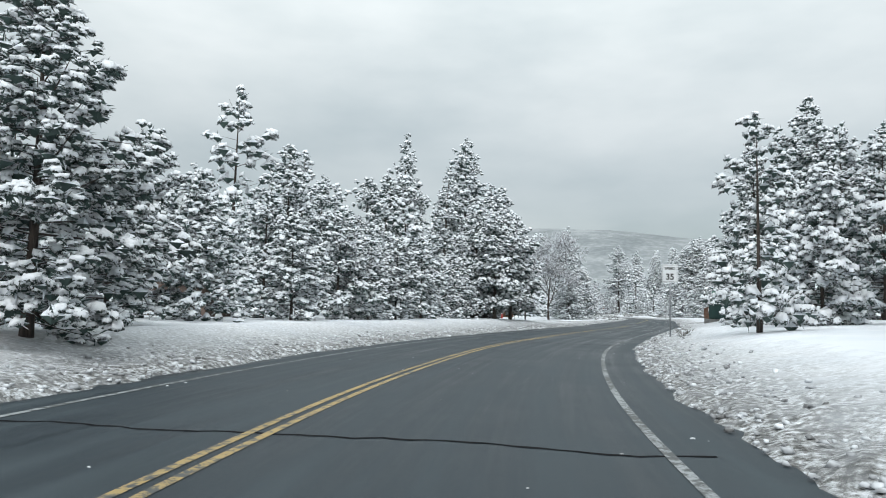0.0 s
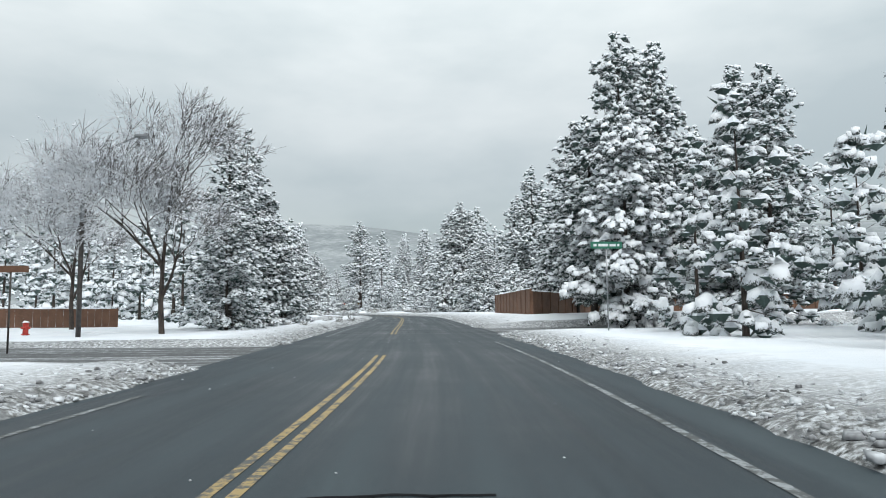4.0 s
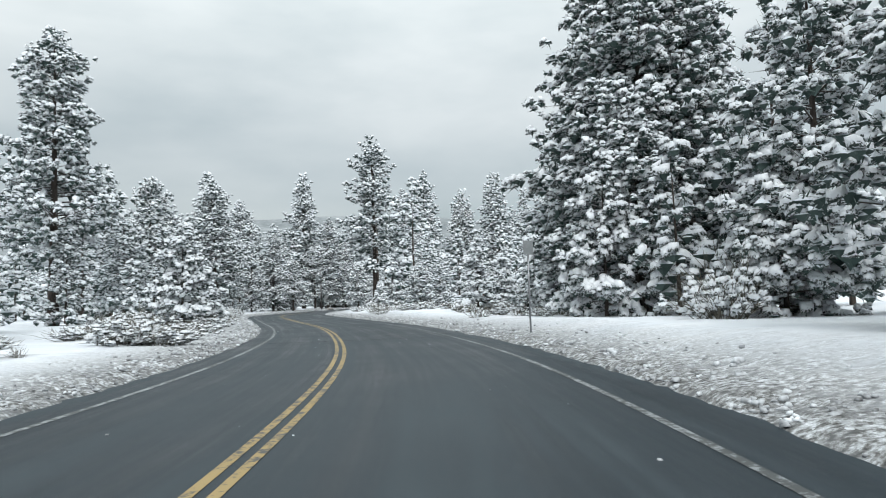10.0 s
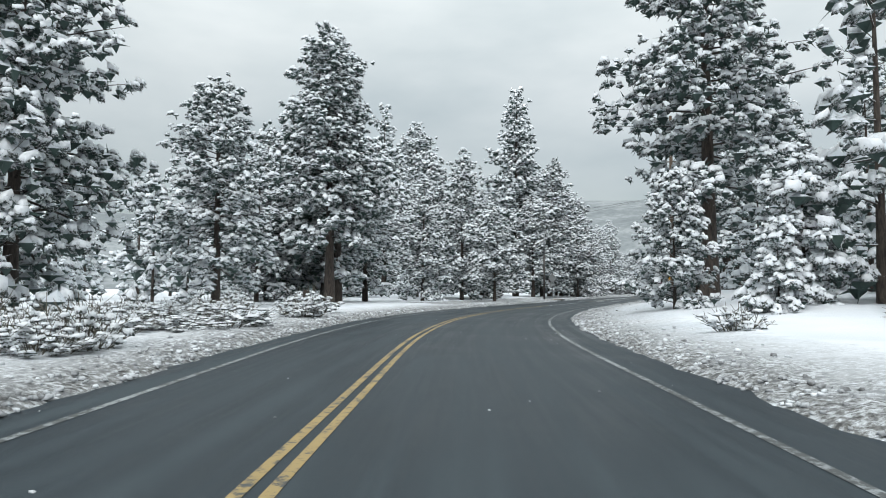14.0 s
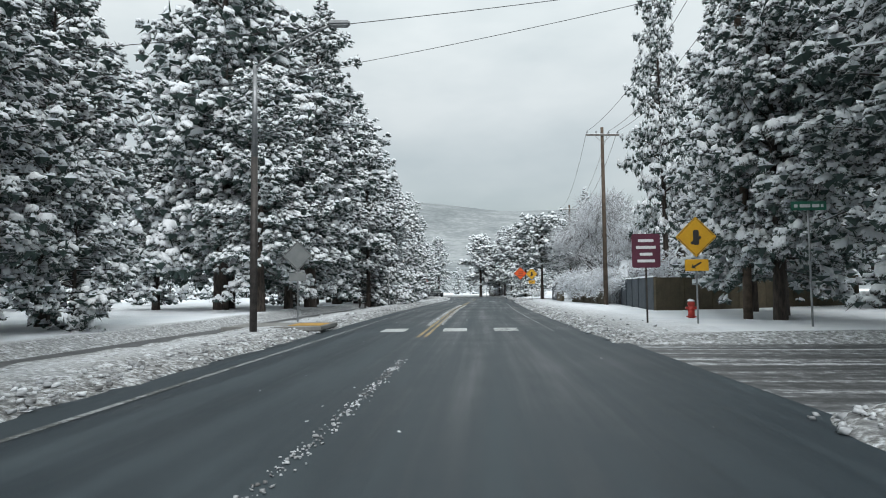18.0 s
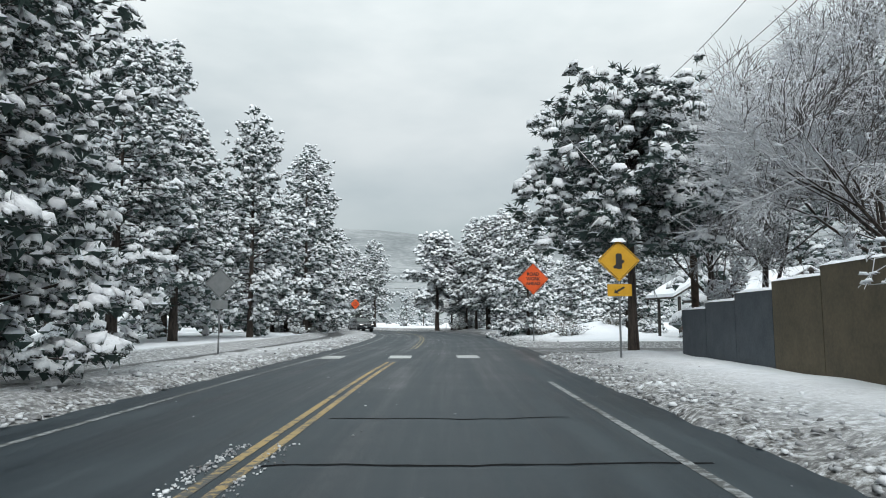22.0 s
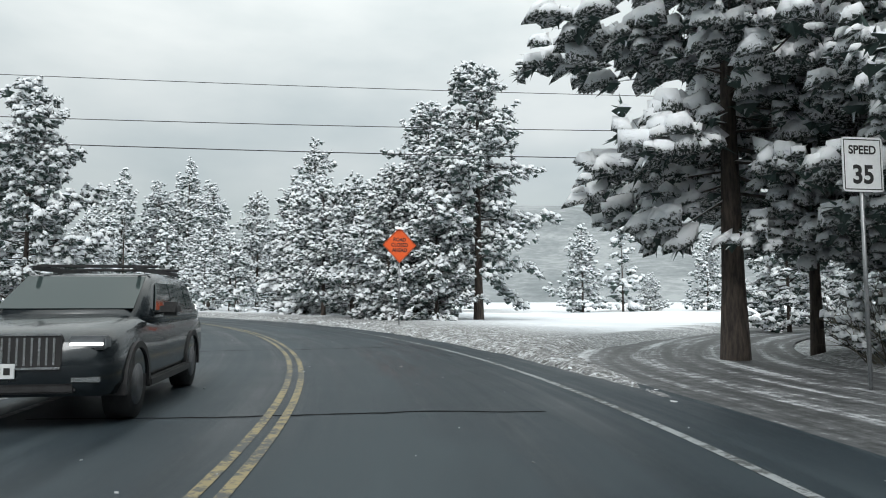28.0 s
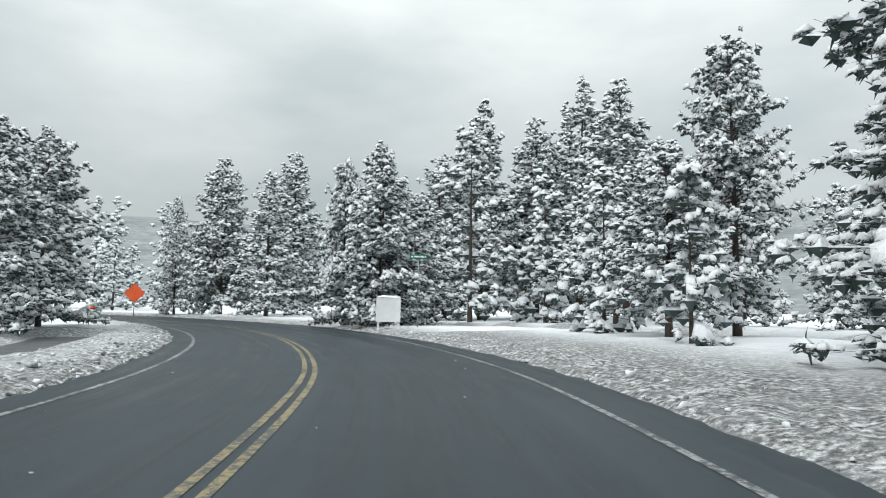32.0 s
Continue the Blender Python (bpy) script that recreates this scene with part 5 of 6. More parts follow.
fence("roadside_fence", [(9.83, 131.4), (8.9, 108.4)], 1.9, fence_rust_m, "rust-brown panel fence with snow along its top")
fence("side_fence", [(9.0, 108.25), (20.5, 128.5), (34.0, 130.5), (58.0, 131.5)], 1.7, fence_rust_m, "rust-brown wooden fence running back from the corner")
fence("red_fence", [(-46.0, 104.0), (-28.0, 103.5), (-20.5, 107.0)], 1.25, fence_rust_m, "low red-brown wooden fence across a snowy lawn")
fence("slate_fence", [(-7.0, 316.5), (-9.0, 297.0)], 1.75, fence_blue_m, "slate-grey board fence beside the road")
fence("olive_fence", [(-9.0, 296.8), (-3.5, 299.5), (4.0, 301.0)], 1.75, fence_olive_m, "olive-brown board fence behind the crossing", cap=False)
# stepped wall behind the hedges
root = thing("stepped_wall", 0, 0, 0, 0, "dark olive garden wall with stepped snowy top", "wall")
for k in range(6):
    t0, t1 = k / 6, (k + 1) / 6
    ax, ay, ex, ey = -8.4, 338.5, -9.3, 325.6
    x, y = ax + (ex - ax) * t0, ay + (ey - ay) * t0
    w = math.hypot(ex - ax, ey - ay) / 6
    hh = 1.42 + 0.19 * k
    m = Matrix.Translation((x, y, ground_z(x, y))) @ Matrix.Rotation(math.atan2(ey - ay, ex - ax), 4, "Z")
    p = box_part("section", root, fence_olive_m if k > 2 else fence_blue_m, 0.002, w - 0.002, -0.1, 0.1, -0.5, hh, 0.01)
    p.matrix_basis = m
    snow_cap(root, 0, w, -0.12, 0.12, hh, 0.09, k).matrix_basis = m
fence("hedge_wall", [(-8.9, 322.6), (-8.45, 311.4)], 1.55, fence_olive_m, "brown wall half hidden by snowy shrubs", cap=False, boards=False)



def street_name(x, y, zc, w, h, label, turn=None):
    """A green name plate, its writing as plain pale bars."""
    root = panel_sign("street_name_sign", x, y, zc, w, h, sign_green_m, label, turn=turn)
    panel = next(c for c in root.children if c.name.startswith("panel") and "back" not in c.name)
    z = zc - ground_z(x, y)
    for x0, ww in ((-0.36, 0.10), (-0.10, 0.30), (0.20, 0.20), (0.38, 0.07)):
        plate("bar", panel, sign_white_m, rounded(ww * w, h * 0.36, x0 * w, z, h * 0.05), -0.003, 0.003)


street_name(8.2, 88.1, 4.1, 1.45, 0.32, "green street name sign on a tall post")
panel_sign("parking_sign", 4.0, 167.5, 2.98, 0.33, 0.46, back_m, "small blank grey sign on a steel post")

# ------------------------------------------------------------ crossings
diamond_sign(-11.9, 282.4, 3.0, 0.92, amber_m, (), "yellow pedestrian crossing warning sign with an arrow plaque", plaque=amber_m, symbol=True, group="crossing signs")
diamond_sign(-10.95, 337.1, 3.15, 0.92, amber_m, (), "yellow pedestrian crossing warning sign with an arrow plaque", plaque=amber_m, symbol=True, group="crossing signs", capped=True)
diamond_sign(-25.6, 286.6, 2.75, 0.82, back_m, (), "grey back of a crossing sign beside the path", plaque=back_m, group="crossing signs")
diamond_sign(-24.5, 342.6, 2.75, 0.82, back_m, (), "grey back of a crossing sign beside the path", plaque=back_m, group="crossing signs")
diamond_sign(-10.6, 353.9, 3.62, 1.22, orange_m, ("ROAD", "WORK", "AHEAD"), "orange diamond sign reading ROAD WORK AHEAD", group="roadwork signs")
diamond_sign(-26.3, 424.5, 4.0, 1.22, orange_m, ("ROAD", "CLOSED", "AHEAD"), "orange diamond sign reading ROAD CLOSED AHEAD", size=0.245, group="roadwork signs", capped=True)
street_name(-9.4, 280.3, 3.7, 1.0, 0.26, "green street name sign at the crossing")
panel_sign("property_sign", -13.1, 283.8, 2.65, 0.95, 1.15, maroon_m, "maroon property sign with pale lines on a dark post", ink=sign_white_m, bars=4, mat=dark_m)
street_name(-67.6, 455.3, 3.9, 0.95, 0.24, "green street name sign on a post", 45)
root = thing("notice_board", -66.9, 452.8, ground_z(-66.9, 452.8), 42, "white notice board with a snow-capped top", "sign")
box_part("board", root, sign_white_m, -0.6, 0.6, -0.03, 0.03, 0.35, 1.55, 0.01)
for x0 in (-0.5, 0.5):
    box_part("post", root, trim_m, x0 - 0.05, x0 + 0.05, 0.03, 0.11, -0.3, 1.62, 0.01)
snow_cap(root, -0.62, 0.62, -0.06, 0.12, 1.55, 0.12, 7)
diamond_sign(-101.4, 452.6, 2.0, 1.22, orange_m, (), "orange roadwork sign in the distance", group="roadwork signs", turn=55)
root = thing("traffic_barrel", -102.6, 449.6, ground_z(-102.6, 449.6), 0, "orange traffic barrel with pale bands", "traffic barrel")
for k in range(4):
    tube_part("band", root, orange_m if k % 2 == 0 else sign_white_m, (0, 0, 0.28 * k), (0, 0, 0.28 * (k + 1)), 0.34 - 0.02 * k, 0.32 - 0.02 * k, 14)

# footway ramp at the first crossing
root = thing("kerb_ramp", -24.7, 284.6, 0.17, 0, "concrete kerb ramp with yellow tactile paving", "kerb ramp")
box_part("slab", root, concrete_m, -2.6, 0.7, -1.6, 1.6, -0.08, 0.06, 0.02)
for i in range(3):
    box_part("tactile_tile", root, ramp_m, -0.55 + 0.38 * i, -0.19 + 0.38 * i, -0.85, 0.85, 0.055, 0.075, 0.006)

# bench in the park
root = thing("park_bench", -27.4, 318.4, ground_z(-27.4, 318.4), 95, "dark park bench dusted with snow", "bench")
for i in range(4):
    box_part("slat", root, dark_m, -0.8, 0.8, -0.22 + 0.12 * i, -0.13 + 0.12 * i, 0.43, 0.47, 0.006)
for i in range(3):
    box_part("back_slat", root, dark_m, -0.8, 0.8, 0.26, 0.30, 0.56 + 0.13 * i, 0.66 + 0.13 * i, 0.006)
for x0 in (-0.7, 0.7):
    box_part("leg", root, dark_m, x0 - 0.04, x0 + 0.04, -0.22, -0.14, -0.1, 0.43, 0.006)
    box_part("leg", root, dark_m, x0 - 0.04, x0 + 0.04, 0.24, 0.32, -0.1, 0.95, 0.006)
root = thing("snow_pole", -25.1, 317.2, ground_z(-25.1, 317.2), 0, "slim steel post with a cap of snow", "post")
tube_part("post", root, steel_m, (0, 0, -0.3), (0, 0, 2.7), 0.045, 0.045, 8)
bm = bmesh.new()
bmesh.ops.create_icosphere(bm, subdivisions=2, radius=0.1, matrix=Matrix.Translation((0, 0, 2.74)))
part("snow_cap", bm, snow_m, root, "", True)


# ------------------------------------------------------------ poles and wires
def utility_pole(x, y, h, turn, label="weathered wooden utility pole with a crossarm"):
    root = thing("utility_pole", x, y, ground_z(x, y), turn, label, "utility pole", "utility poles")
    tube_part("pole", root, pole_m, (0, 0, -0.5), (0, 0, h), 0.17, 0.11, 12)
    arm = box_part("crossarm", root, arm_m, -1.2, 1.2, -0.16, -0.05, h - 0.62, h - 0.50, 0.01)
    for x0 in (-1.1, -0.45, 0.45, 1.1):
        bm = bmesh.new()
        tube(bm, (x0, -0.105, h - 0.50), (x0, -0.105, h - 0.40), 0.02, 0.02, 6)
        tube(bm, (x0, -0.105, h - 0.40), (x0, -0.105, h - 0.28), 0.06, 0.04, 8)
        part("insulator", bm, glaze_m, arm, "", True)
    for x0 in (-0.6, 0.6):
        tube_part("brace", root, steel_m, (x0, -0.12, h - 0.60), (0, -0.12, h - 1.15), 0.015, 0.015, 6)
    snow_cap(root, -1.2, 1.2, -0.17, -0.04, h - 0.50, 0.04, x)
    return (x, y, ground_z(x, y) + h), turn


POLES = [utility_pole(-11.25, 256.3, 14.0, 2), utility_pole(-11.3, 269.0, 14.0, 2), utility_pole(-8.8, 286.0, 13.6, 2), utility_pole(-9.0, 308.6, 12.6, 3), utility_pole(-5.2, 345.2, 12.0, 4), utility_pole(-4.2, 388.0, 12.0, -8)]
for (x, y, z, h) in ((-11.3, 269.0, 9.0, 0),):
    root = thing("transformer", x + 0.42, y, 9.2, 0, "grey pole-mounted transformer drum", "transformer")
    tube_part("drum", root, steel_m, (0, 0, 0), (0, 0, 0.95), 0.24, 0.24, 14)
    tube_part("lid", root, steel_m, (0, 0, 0.95), (0, 0, 1.02), 0.26, 0.18, 14)
    tube_part("bracket", root, steel_m, (-0.30, 0, 0.5), (-0.2, 0, 0.5), 0.05, 0.05, 8)


def wire(p, q, sag, r=0.013, label="sagging black overhead power line"):
    side = np.array((q[1] - p[1], p[0] - q[0], 0.0))
    side /= np.linalg.norm(side)
    verts, faces = [], []
    for i in range(25):
        t = i / 24
        pt = np.array(p) * (1 - t) + np.array(q) * t - np.array((0, 0, sag * 4 * t * (1 - t)))
        for k in range(5):
            a = k * math.tau / 5
            verts.append(pt + side * r * math.cos(a) + np.array((0, 0, r * math.sin(a))))
            if i:
                j = (k + 1) % 5
                faces.append(((i - 1) * 5 + k, (i - 1) * 5 + j, i * 5 + j, i * 5 + k))
    tagged(mesh_object("power_line", verts, faces, cable_m, True), label, "power line", "overhead wires")


chain = POLES
for (p, ta), (q, tb) in zip(chain, chain[1:]):
    for dx in (-1.1, 0.45, 1.1):
        a = (p[0] + dx * math.cos(radians(ta)), p[1] + dx * math.sin(radians(ta)), p[2] - 0.28)
        b2 = (q[0] + dx * math.cos(radians(tb)), q[1] + dx * math.sin(radians(tb)), q[2] - 0.28)
        wire(a, b2, 0.5 + 0.0006 * math.hypot(q[0] - p[0], q[1] - p[1]) ** 2)
wire((-8.8, 286.0, 13.2), (-45.0, 276.0, 6.2), 0.5)
wire((-8.8, 286.0, 13.0), (-40.0, 295.0, 11.0), 0.5)
wire((-56.0, 402.0, 6.6), (4.0, 423.5, 6.4), 0.5, 0.016)
wire((-56.0, 402.0, 7.2), (4.0, 423.5, 7.5), 0.5, 0.013)
wire((-56.0, 402.0, 8.6), (4.0, 423.5, 8.6), 0.5, 0.011)


def street_lamp(x, y, turn):
    root = thing("street_lamp", x, y, ground_z(x, y), turn, "dark steel street lamp with a long arm over the road", "street lamp")
    tube_part("pole", root, rust_post_m, (0, 0, -0.3), (0, 0, 5.2), 0.11, 0.10, 10)
    tube_part("upper_pole", root, steel_m, (0, 0, 5.2), (0, 0, 8.0), 0.095, 0.06, 10, "snow-plastered upper pole")
    bm = bmesh.new()
    for k in range(5):
        t0, t1 = k / 5, (k + 1) / 5
        tube(bm, (2.3 * t0, 0, 7.9 + 1.3 * t0 ** 0.8), (2.3 * t1, 0, 7.9 + 1.3 * t1 ** 0.8), 0.045, 0.04, 8)
    part("arm", bm, steel_m, root, "", True)
    head = box_part("lamp_head", root, steel_m, 2.2, 2.85, -0.14, 0.14, 9.16, 9.30, 0.04)
    box_part("lens", head, glaze_m, 2.35, 2.78, -0.11, 0.11, 9.135, 9.162, 0.006)


street_lamp(-25.5, 280.6, 0)
street_lamp(-15.6, 90.0, 0)


# ------------------------------------------------------------ houses
def house(name, x, y, turn, w, d, wall_h, rise, wall_mat, label, windows=(), chimney=False, over=0.5, z=None):
    root = thing(name, x, y, ground_z(x, y) if z is None else z, turn, label, "house")
    bm = bmesh.new()
    slab(bm, -w / 2, w / 2, -d / 2, d / 2, -0.5, wall_h)
    wall = part("wall", bm, wall_mat, root)
    for sy in (-1, 1):
        bm = bmesh.new()
        vs = [bm.verts.new(c) for c in ((-w / 2, sy * (d / 2 - 0.002), wall_h), (w / 2, sy * (d / 2 - 0.002), wall_h), (0, sy * (d / 2 - 0.002), wall_h + rise))]
        f = bm.faces.new(vs)
        e = bmesh.ops.extrude_face_region(bm, geom=[f])
        bmesh.ops.translate(bm, verts=[v for v in e["geom"] if isinstance(v, bmesh.types.BMVert)], vec=(0, -sy * 0.15, 0))
        bmesh.ops.recalc_face_normals(bm, faces=bm.faces)
        part("gable", bm, wall_mat, root)
    for sx in (-1, 1):
        for z0, z1, mat, nm, o in ((0.0, 0.14, dark_m, "roof", over), (0.145, 0.36, snow_m, "roof_snow", over * 0.9)):
            bm = bmesh.new()
            k = (w / 2 + o) / (w / 2)
            ax, az, ex, ez = 0, wall_h + rise, sx * w / 2 * k, wall_h + rise - rise * k
            pts = [(ax, az + z0), (ex, ez + z0), (ex, ez + z1), (ax, az + z1)]
            lo = [bm.verts.new((px, -d / 2 - o, pz)) for px, pz in pts]
            hi = [bm.verts.new((px, d / 2 + o, pz)) for px, pz in pts]
            bm.faces.new(lo)
            bm.faces.new(hi[::-1])
            for i in range(4):
                bm.faces.new((lo[i], hi[i], hi[(i + 1) % 4], lo[(i + 1) % 4]))
            bmesh.ops.recalc_face_normals(bm, faces=bm.faces)
            if mat is snow_m:
                bmesh.ops.bevel(bm, geom=list(bm.edges), offset=0.06, segments=2, affect="EDGES")
            part(nm, bm, mat, root, "thick white snow" if mat is snow_m else "", mat is snow_m)
    for side, u, z0, ww, wh in windows:
        win = new("window")
        win.parent = root
        win.matrix_basis = {"front": pose(u, -d / 2, z0), "left": pose(-w / 2, u, z0, 0, 0, -90), "right": pose(w / 2, u, z0, 0, 0, 90)}[side]
        box_part("pane", win, window_m, -ww / 2, ww / 2, -0.03, 0.02, 0, wh, 0.002)
        for a in (-1, 1):
            box_part("frame", win, trim_m, a * ww / 2 - 0.05, a * ww / 2 + 0.05, -0.06, 0.02, -0.05, wh + 0.05, 0.006)
            box_part("frame", win, trim_m, -ww / 2 - 0.05, ww / 2 + 0.05, -0.064, 0.02, (wh if a > 0 else -0.1) + 0.0, (wh + 0.1 if a > 0 else 0.0), 0.006)
    if chimney:
        box_part("chimney", root, cedar_m, w * 0.22, w * 0.22 + 0.8, -0.4, 0.4, wall_h, wall_h + rise + 0.9, 0.02)
        snow_cap(root, w * 0.22, w * 0.22 + 0.8, -0.4, 0.4, wall_h + rise + 0.9, 0.15, 2)
    return root


house("house", 9.9, 367.4, 10, 8.0, 8.0, 2.7, 1.9, siding_m, "brown timber house with a snow-covered gable roof", (("front", -1.5, 1.0, 1.1, 1.1), ("front", 2.0, 1.0, 1.1, 1.1), ("left", 0, 1.0, 1.4, 1.1)))
# open porch shelter in front of it
root = thing("timber_shelter", 2.1, 363.4, ground_z(2.1, 363.4), 8, "open timber shelter with a snowy pitched roof", "shelter")
for x0 in (-1.6, 1.6):
    for y0 in (-1.4, 1.4):
        box_part("post", root, dark_m, x0 - 0.08, x0 + 0.08, y0 - 0.08, y0 + 0.08, -0.4, 2.75, 0.01)
for sx in (-1, 1):
    for z0, z1, mat, nm in ((0.0, 0.12, dark_m, "roof"), (0.125, 0.34, snow_m, "roof_snow")):
        bm = bmesh.new()
        lo = [bm.verts.new((px, -1.9, pz)) for px, pz in ((0, 3.9 + z0), (sx * 2.3, 2.6 + z0), (sx * 2.3, 2.6 + z1), (0, 3.9 + z1))]
        hi = [bm.verts.new((v.co.x, 1.9, v.co.z)) for v in lo]
        bm.faces.new(lo)
        bm.faces.new(hi[::-1])
        for i in range(4):
            bm.faces.new((lo[i], hi[i], hi[(i + 1) % 4], lo[(i + 1) % 4]))
        bmesh.ops.recalc_face_normals(bm, faces=bm.faces)
        part(nm, bm, mat, root)
for k in range(4):
    box_part("rail", root, cedar_m, -1.5, 1.5, -1.46, -1.40, 0.25 + 0.28 * k, 0.45 + 0.28 * k, 0.008)
house("house", 4.8, 327.0, 6, 7.0, 9.0, 4.6, 2.4, cedar_m, "orange-brown cedar house with snow on its steep roof", (("front", -1.6, 3.3, 0.6, 1.5), ("front", 1.3, 3.3, 0.6, 1.5), ("left", -2, 3.2, 1.0, 1.2)))
house("garage", -0.6, 329.5, 96, 5.5, 6.0, 2.4, 1.5, pale_wall_m, "pale garage under a thick snow roof")
house("house", -0.5, 306.5, 92, 6.0, 7.0, 2.2, 1.5, siding_m, "low brown house with a snowy roof behind the fence", (("left", 0, 0.9, 1.2, 1.0),), chimney=True)
house("house", 12.5, 439.0, 100, 6.5, 10.0, 2.5, 1.7, pale_wall_m, "white bungalow with a snow-covered roof among the pines", (("left", -2, 0.9, 1.3, 1.1), ("left", 2.4, 0.9, 1.3, 1.1), ("right", 0, 0.9, 1.2, 1.0)))
house("shed", -24.5, 31.0, 15, 5.0, 4.0, 1.5, 0.8, siding_m, "low brown shed under the snowy trees")
root = thing("storage_bin", -13.6, 54.8, ground_z(-13.6, 54.8), 5, "dark low storage bin under the trees", "storage bin")
box_part("body", root, dark_m, -0.9, 0.9, -0.5, 0.5, -0.2, 0.7, 0.03)
snow_cap(root, -0.9, 0.9, -0.5, 0.5, 0.7, 0.12, 4)

# ------------------------------------------------------------ shrubs and rocks
SHRUBS = {}


def bush(x, y, w, h, snow=1.0):
    key = (w > 1.6, snow > 0.5, int(x * 7) % 2)
    if key not in SHRUBS:
        SHRUBS[key] = shrub("snowy_shrub", 50 + len(SHRUBS), 1.9 if key[0] else 1.0, 1.1 if key[0] else 0.7, 1.0 if key[1] else 0.25, 60 if key[0] else 34)
        ob = tagged(SHRUBS[key], "sagebrush bowed under lumps of snow" if key[1] else "dry brown sagebrush poking out of the snow", "shrub", "roadside shrubs")
    else:
        ob = copy_thing(SHRUBS[key], Matrix.Identity(4))
    w0, h0 = (1.9, 1.1) if key[0] else (1.0, 0.7)
    ob.matrix_basis = Matrix.Translation((x, y, ground_z(x, y) - 0.05)) @ Matrix.Rotation((x * 3 + y) % 6.28, 4, "Z") @ Matrix.Diagonal((w / w0, w / w0, h / h0, 1))


rng = np.random.default_rng(21)
for _ in range(74):
    s, o = rng.uniform(168, 236), -(5.6 + 5.5 * rng.uniform())
    bush(*at_road(s, o), rng.uniform(0.8, 2.6), rng.uniform(0.45, 1.15))
for _ in range(30):
    s, o = rng.uniform(170, 214), -(5.0 + 2.6 * rng.uniform())
    bush(*at_road(s, o), rng.uniform(0.7, 1.8), rng.uniform(0.4, 0.95), rng.choice((0.2, 1.0, 1.0)))
for _ in range(22):
    s, o = rng.uniform(172, 226), 6.9 + 7 * rng.uniform()
    bush(*at_road(s, o), rng.uniform(0.7, 2.2), rng.uniform(0.4, 1.0), rng.choice((0.2, 1.0)))
for _ in range(14):
    s, o = rng.uniform(104, 165), -(5.0 + 3.0 * rng.uniform())
    bush(*at_road(s, o), rng.uniform(0.35, 0.8), rng.uniform(0.25, 0.5), 0.2)
for _ in range(20):
    s, o = rng.uniform(372, 432), -(9.5 + 5 * rng.uniform())
    bush(*at_road(s, o), rng.uniform(0.9, 2.4), rng.uniform(0.5, 1.2))
for _ in range(16):
    s, o = rng.uniform(356, 384), 8.5 + 6 * rng.uniform()
    bush(*at_road(s, o), rng.uniform(1.0, 2.2), rng.uniform(0.7, 1.4))
for x, y, w, h in ((-5.2, 122.0, 0.9, 0.6), (1.6, 33.0, 0.8, 0.55), (11.0, 168.5, 3.2, 2.2), (9.6, 166.0, 2.4, 1.6), (8.4, 176.0, 2.2, 1.3), (-7.0, 366.0, 2.4, 1.5), (-8.0, 362.5, 1.8, 1.2), (-36.0, 447.0, 2.6, 1.6), (-39.0, 449.0, 2.2, 1.5), (-11.0, 409.0, 2.4, 1.6), (-9.6, 412.0, 2.6, 1.9)):
    bush(x, y, w, h, 1.0 if w > 1 else 0.2)
for x, y, h in ((-8.0, 321.5, 3.2), (-8.2, 317.5, 3.6), (-7.6, 313.5, 3.4), (-7.8, 309.5, 3.0), (-6.0, 333.0, 4.4), (-7.4, 303.5, 3.2), (-6.6, 328.5, 4.0), (-5.8, 340.5, 4.2), (-6.4, 319.0, 4.6), (-5.6, 311.5, 4.8)):
    plant("bare", x, y, h)
for x, y, h in ((-7.6, 299.6, 3.6), (-6.4, 302.8, 4.4), (-5.0, 300.9, 4.0), (-4.2, 304.4, 5.2), (-6.8, 306.2, 4.6), (-3.0, 302.6, 4.4), (-5.2, 308.4, 5.4), (-1.2, 303.0, 4.2)):
    plant("bare", x, y, h)

# snow-laden climber hanging over the garden wall
def climber(name, x, y, turn, length, h, seed):
    rng = np.random.default_rng(seed)
    root = thing(name, x, y, ground_z(x, y), turn, "tangled leafless climber weighed down with snow over a wall", "hedge", "hedges on the wall")
    wood, white = Soup(), Soup()
    for _ in range(int(length * 26)):
        a = np.array((rng.uniform(0, length), rng.uniform(0.25, 1.2), 0.1))
        top = a + np.array((rng.normal() * 0.3, -rng.uniform(0.0, 0.6), h + rng.uniform(0.2, 1.15)))
        tip = np.array((top[0] + rng.normal() * 0.35, -rng.uniform(0.2, 1.0), h + rng.uniform(-0.95, 0.6)))
        low = tip + np.array((rng.normal() * 0.15, -0.12, -rng.uniform(0.1, 0.4)))
        for p, q, r0 in ((a, top, 0.016), (top, tip, 0.012), (tip, low, 0.009)):
            wood.rod(p, q, r0, r0 * 0.7, 3)
        for _ in range(7):
            k = rng.uniform()
            p = top + (tip - top) * k if rng.uniform() < 0.7 else tip + (low - tip) * k
            q = p + rng.normal(size=3) * np.array((0.22, 0.16, 0.18))
            wood.rod(p, q, 0.009, 0.006, 3)
            white.blob(rng, (p + q) / 2 + np.array((0, 0, 0.02)), rng.uniform(0.03, 0.11), 0.65, 0.22, False)
    tagged(wood.object("brushwood", twig_m, root, False, "grey tangled twigs"), kind="stuff")
    tagged(white.object("snow_load", snow_m, root, True, "white lumps of snow"), kind="stuff")


for k in range(4):
    t = k / 5
    climber("wall_climber", -8.9 + 0.7 * t, 323.2 - 16.2 * t, -87.5, 3.25, 1.5, 60 + k)
climber("wall_climber", -9.2, 326.6, -88, 3.0, 1.7, 70)

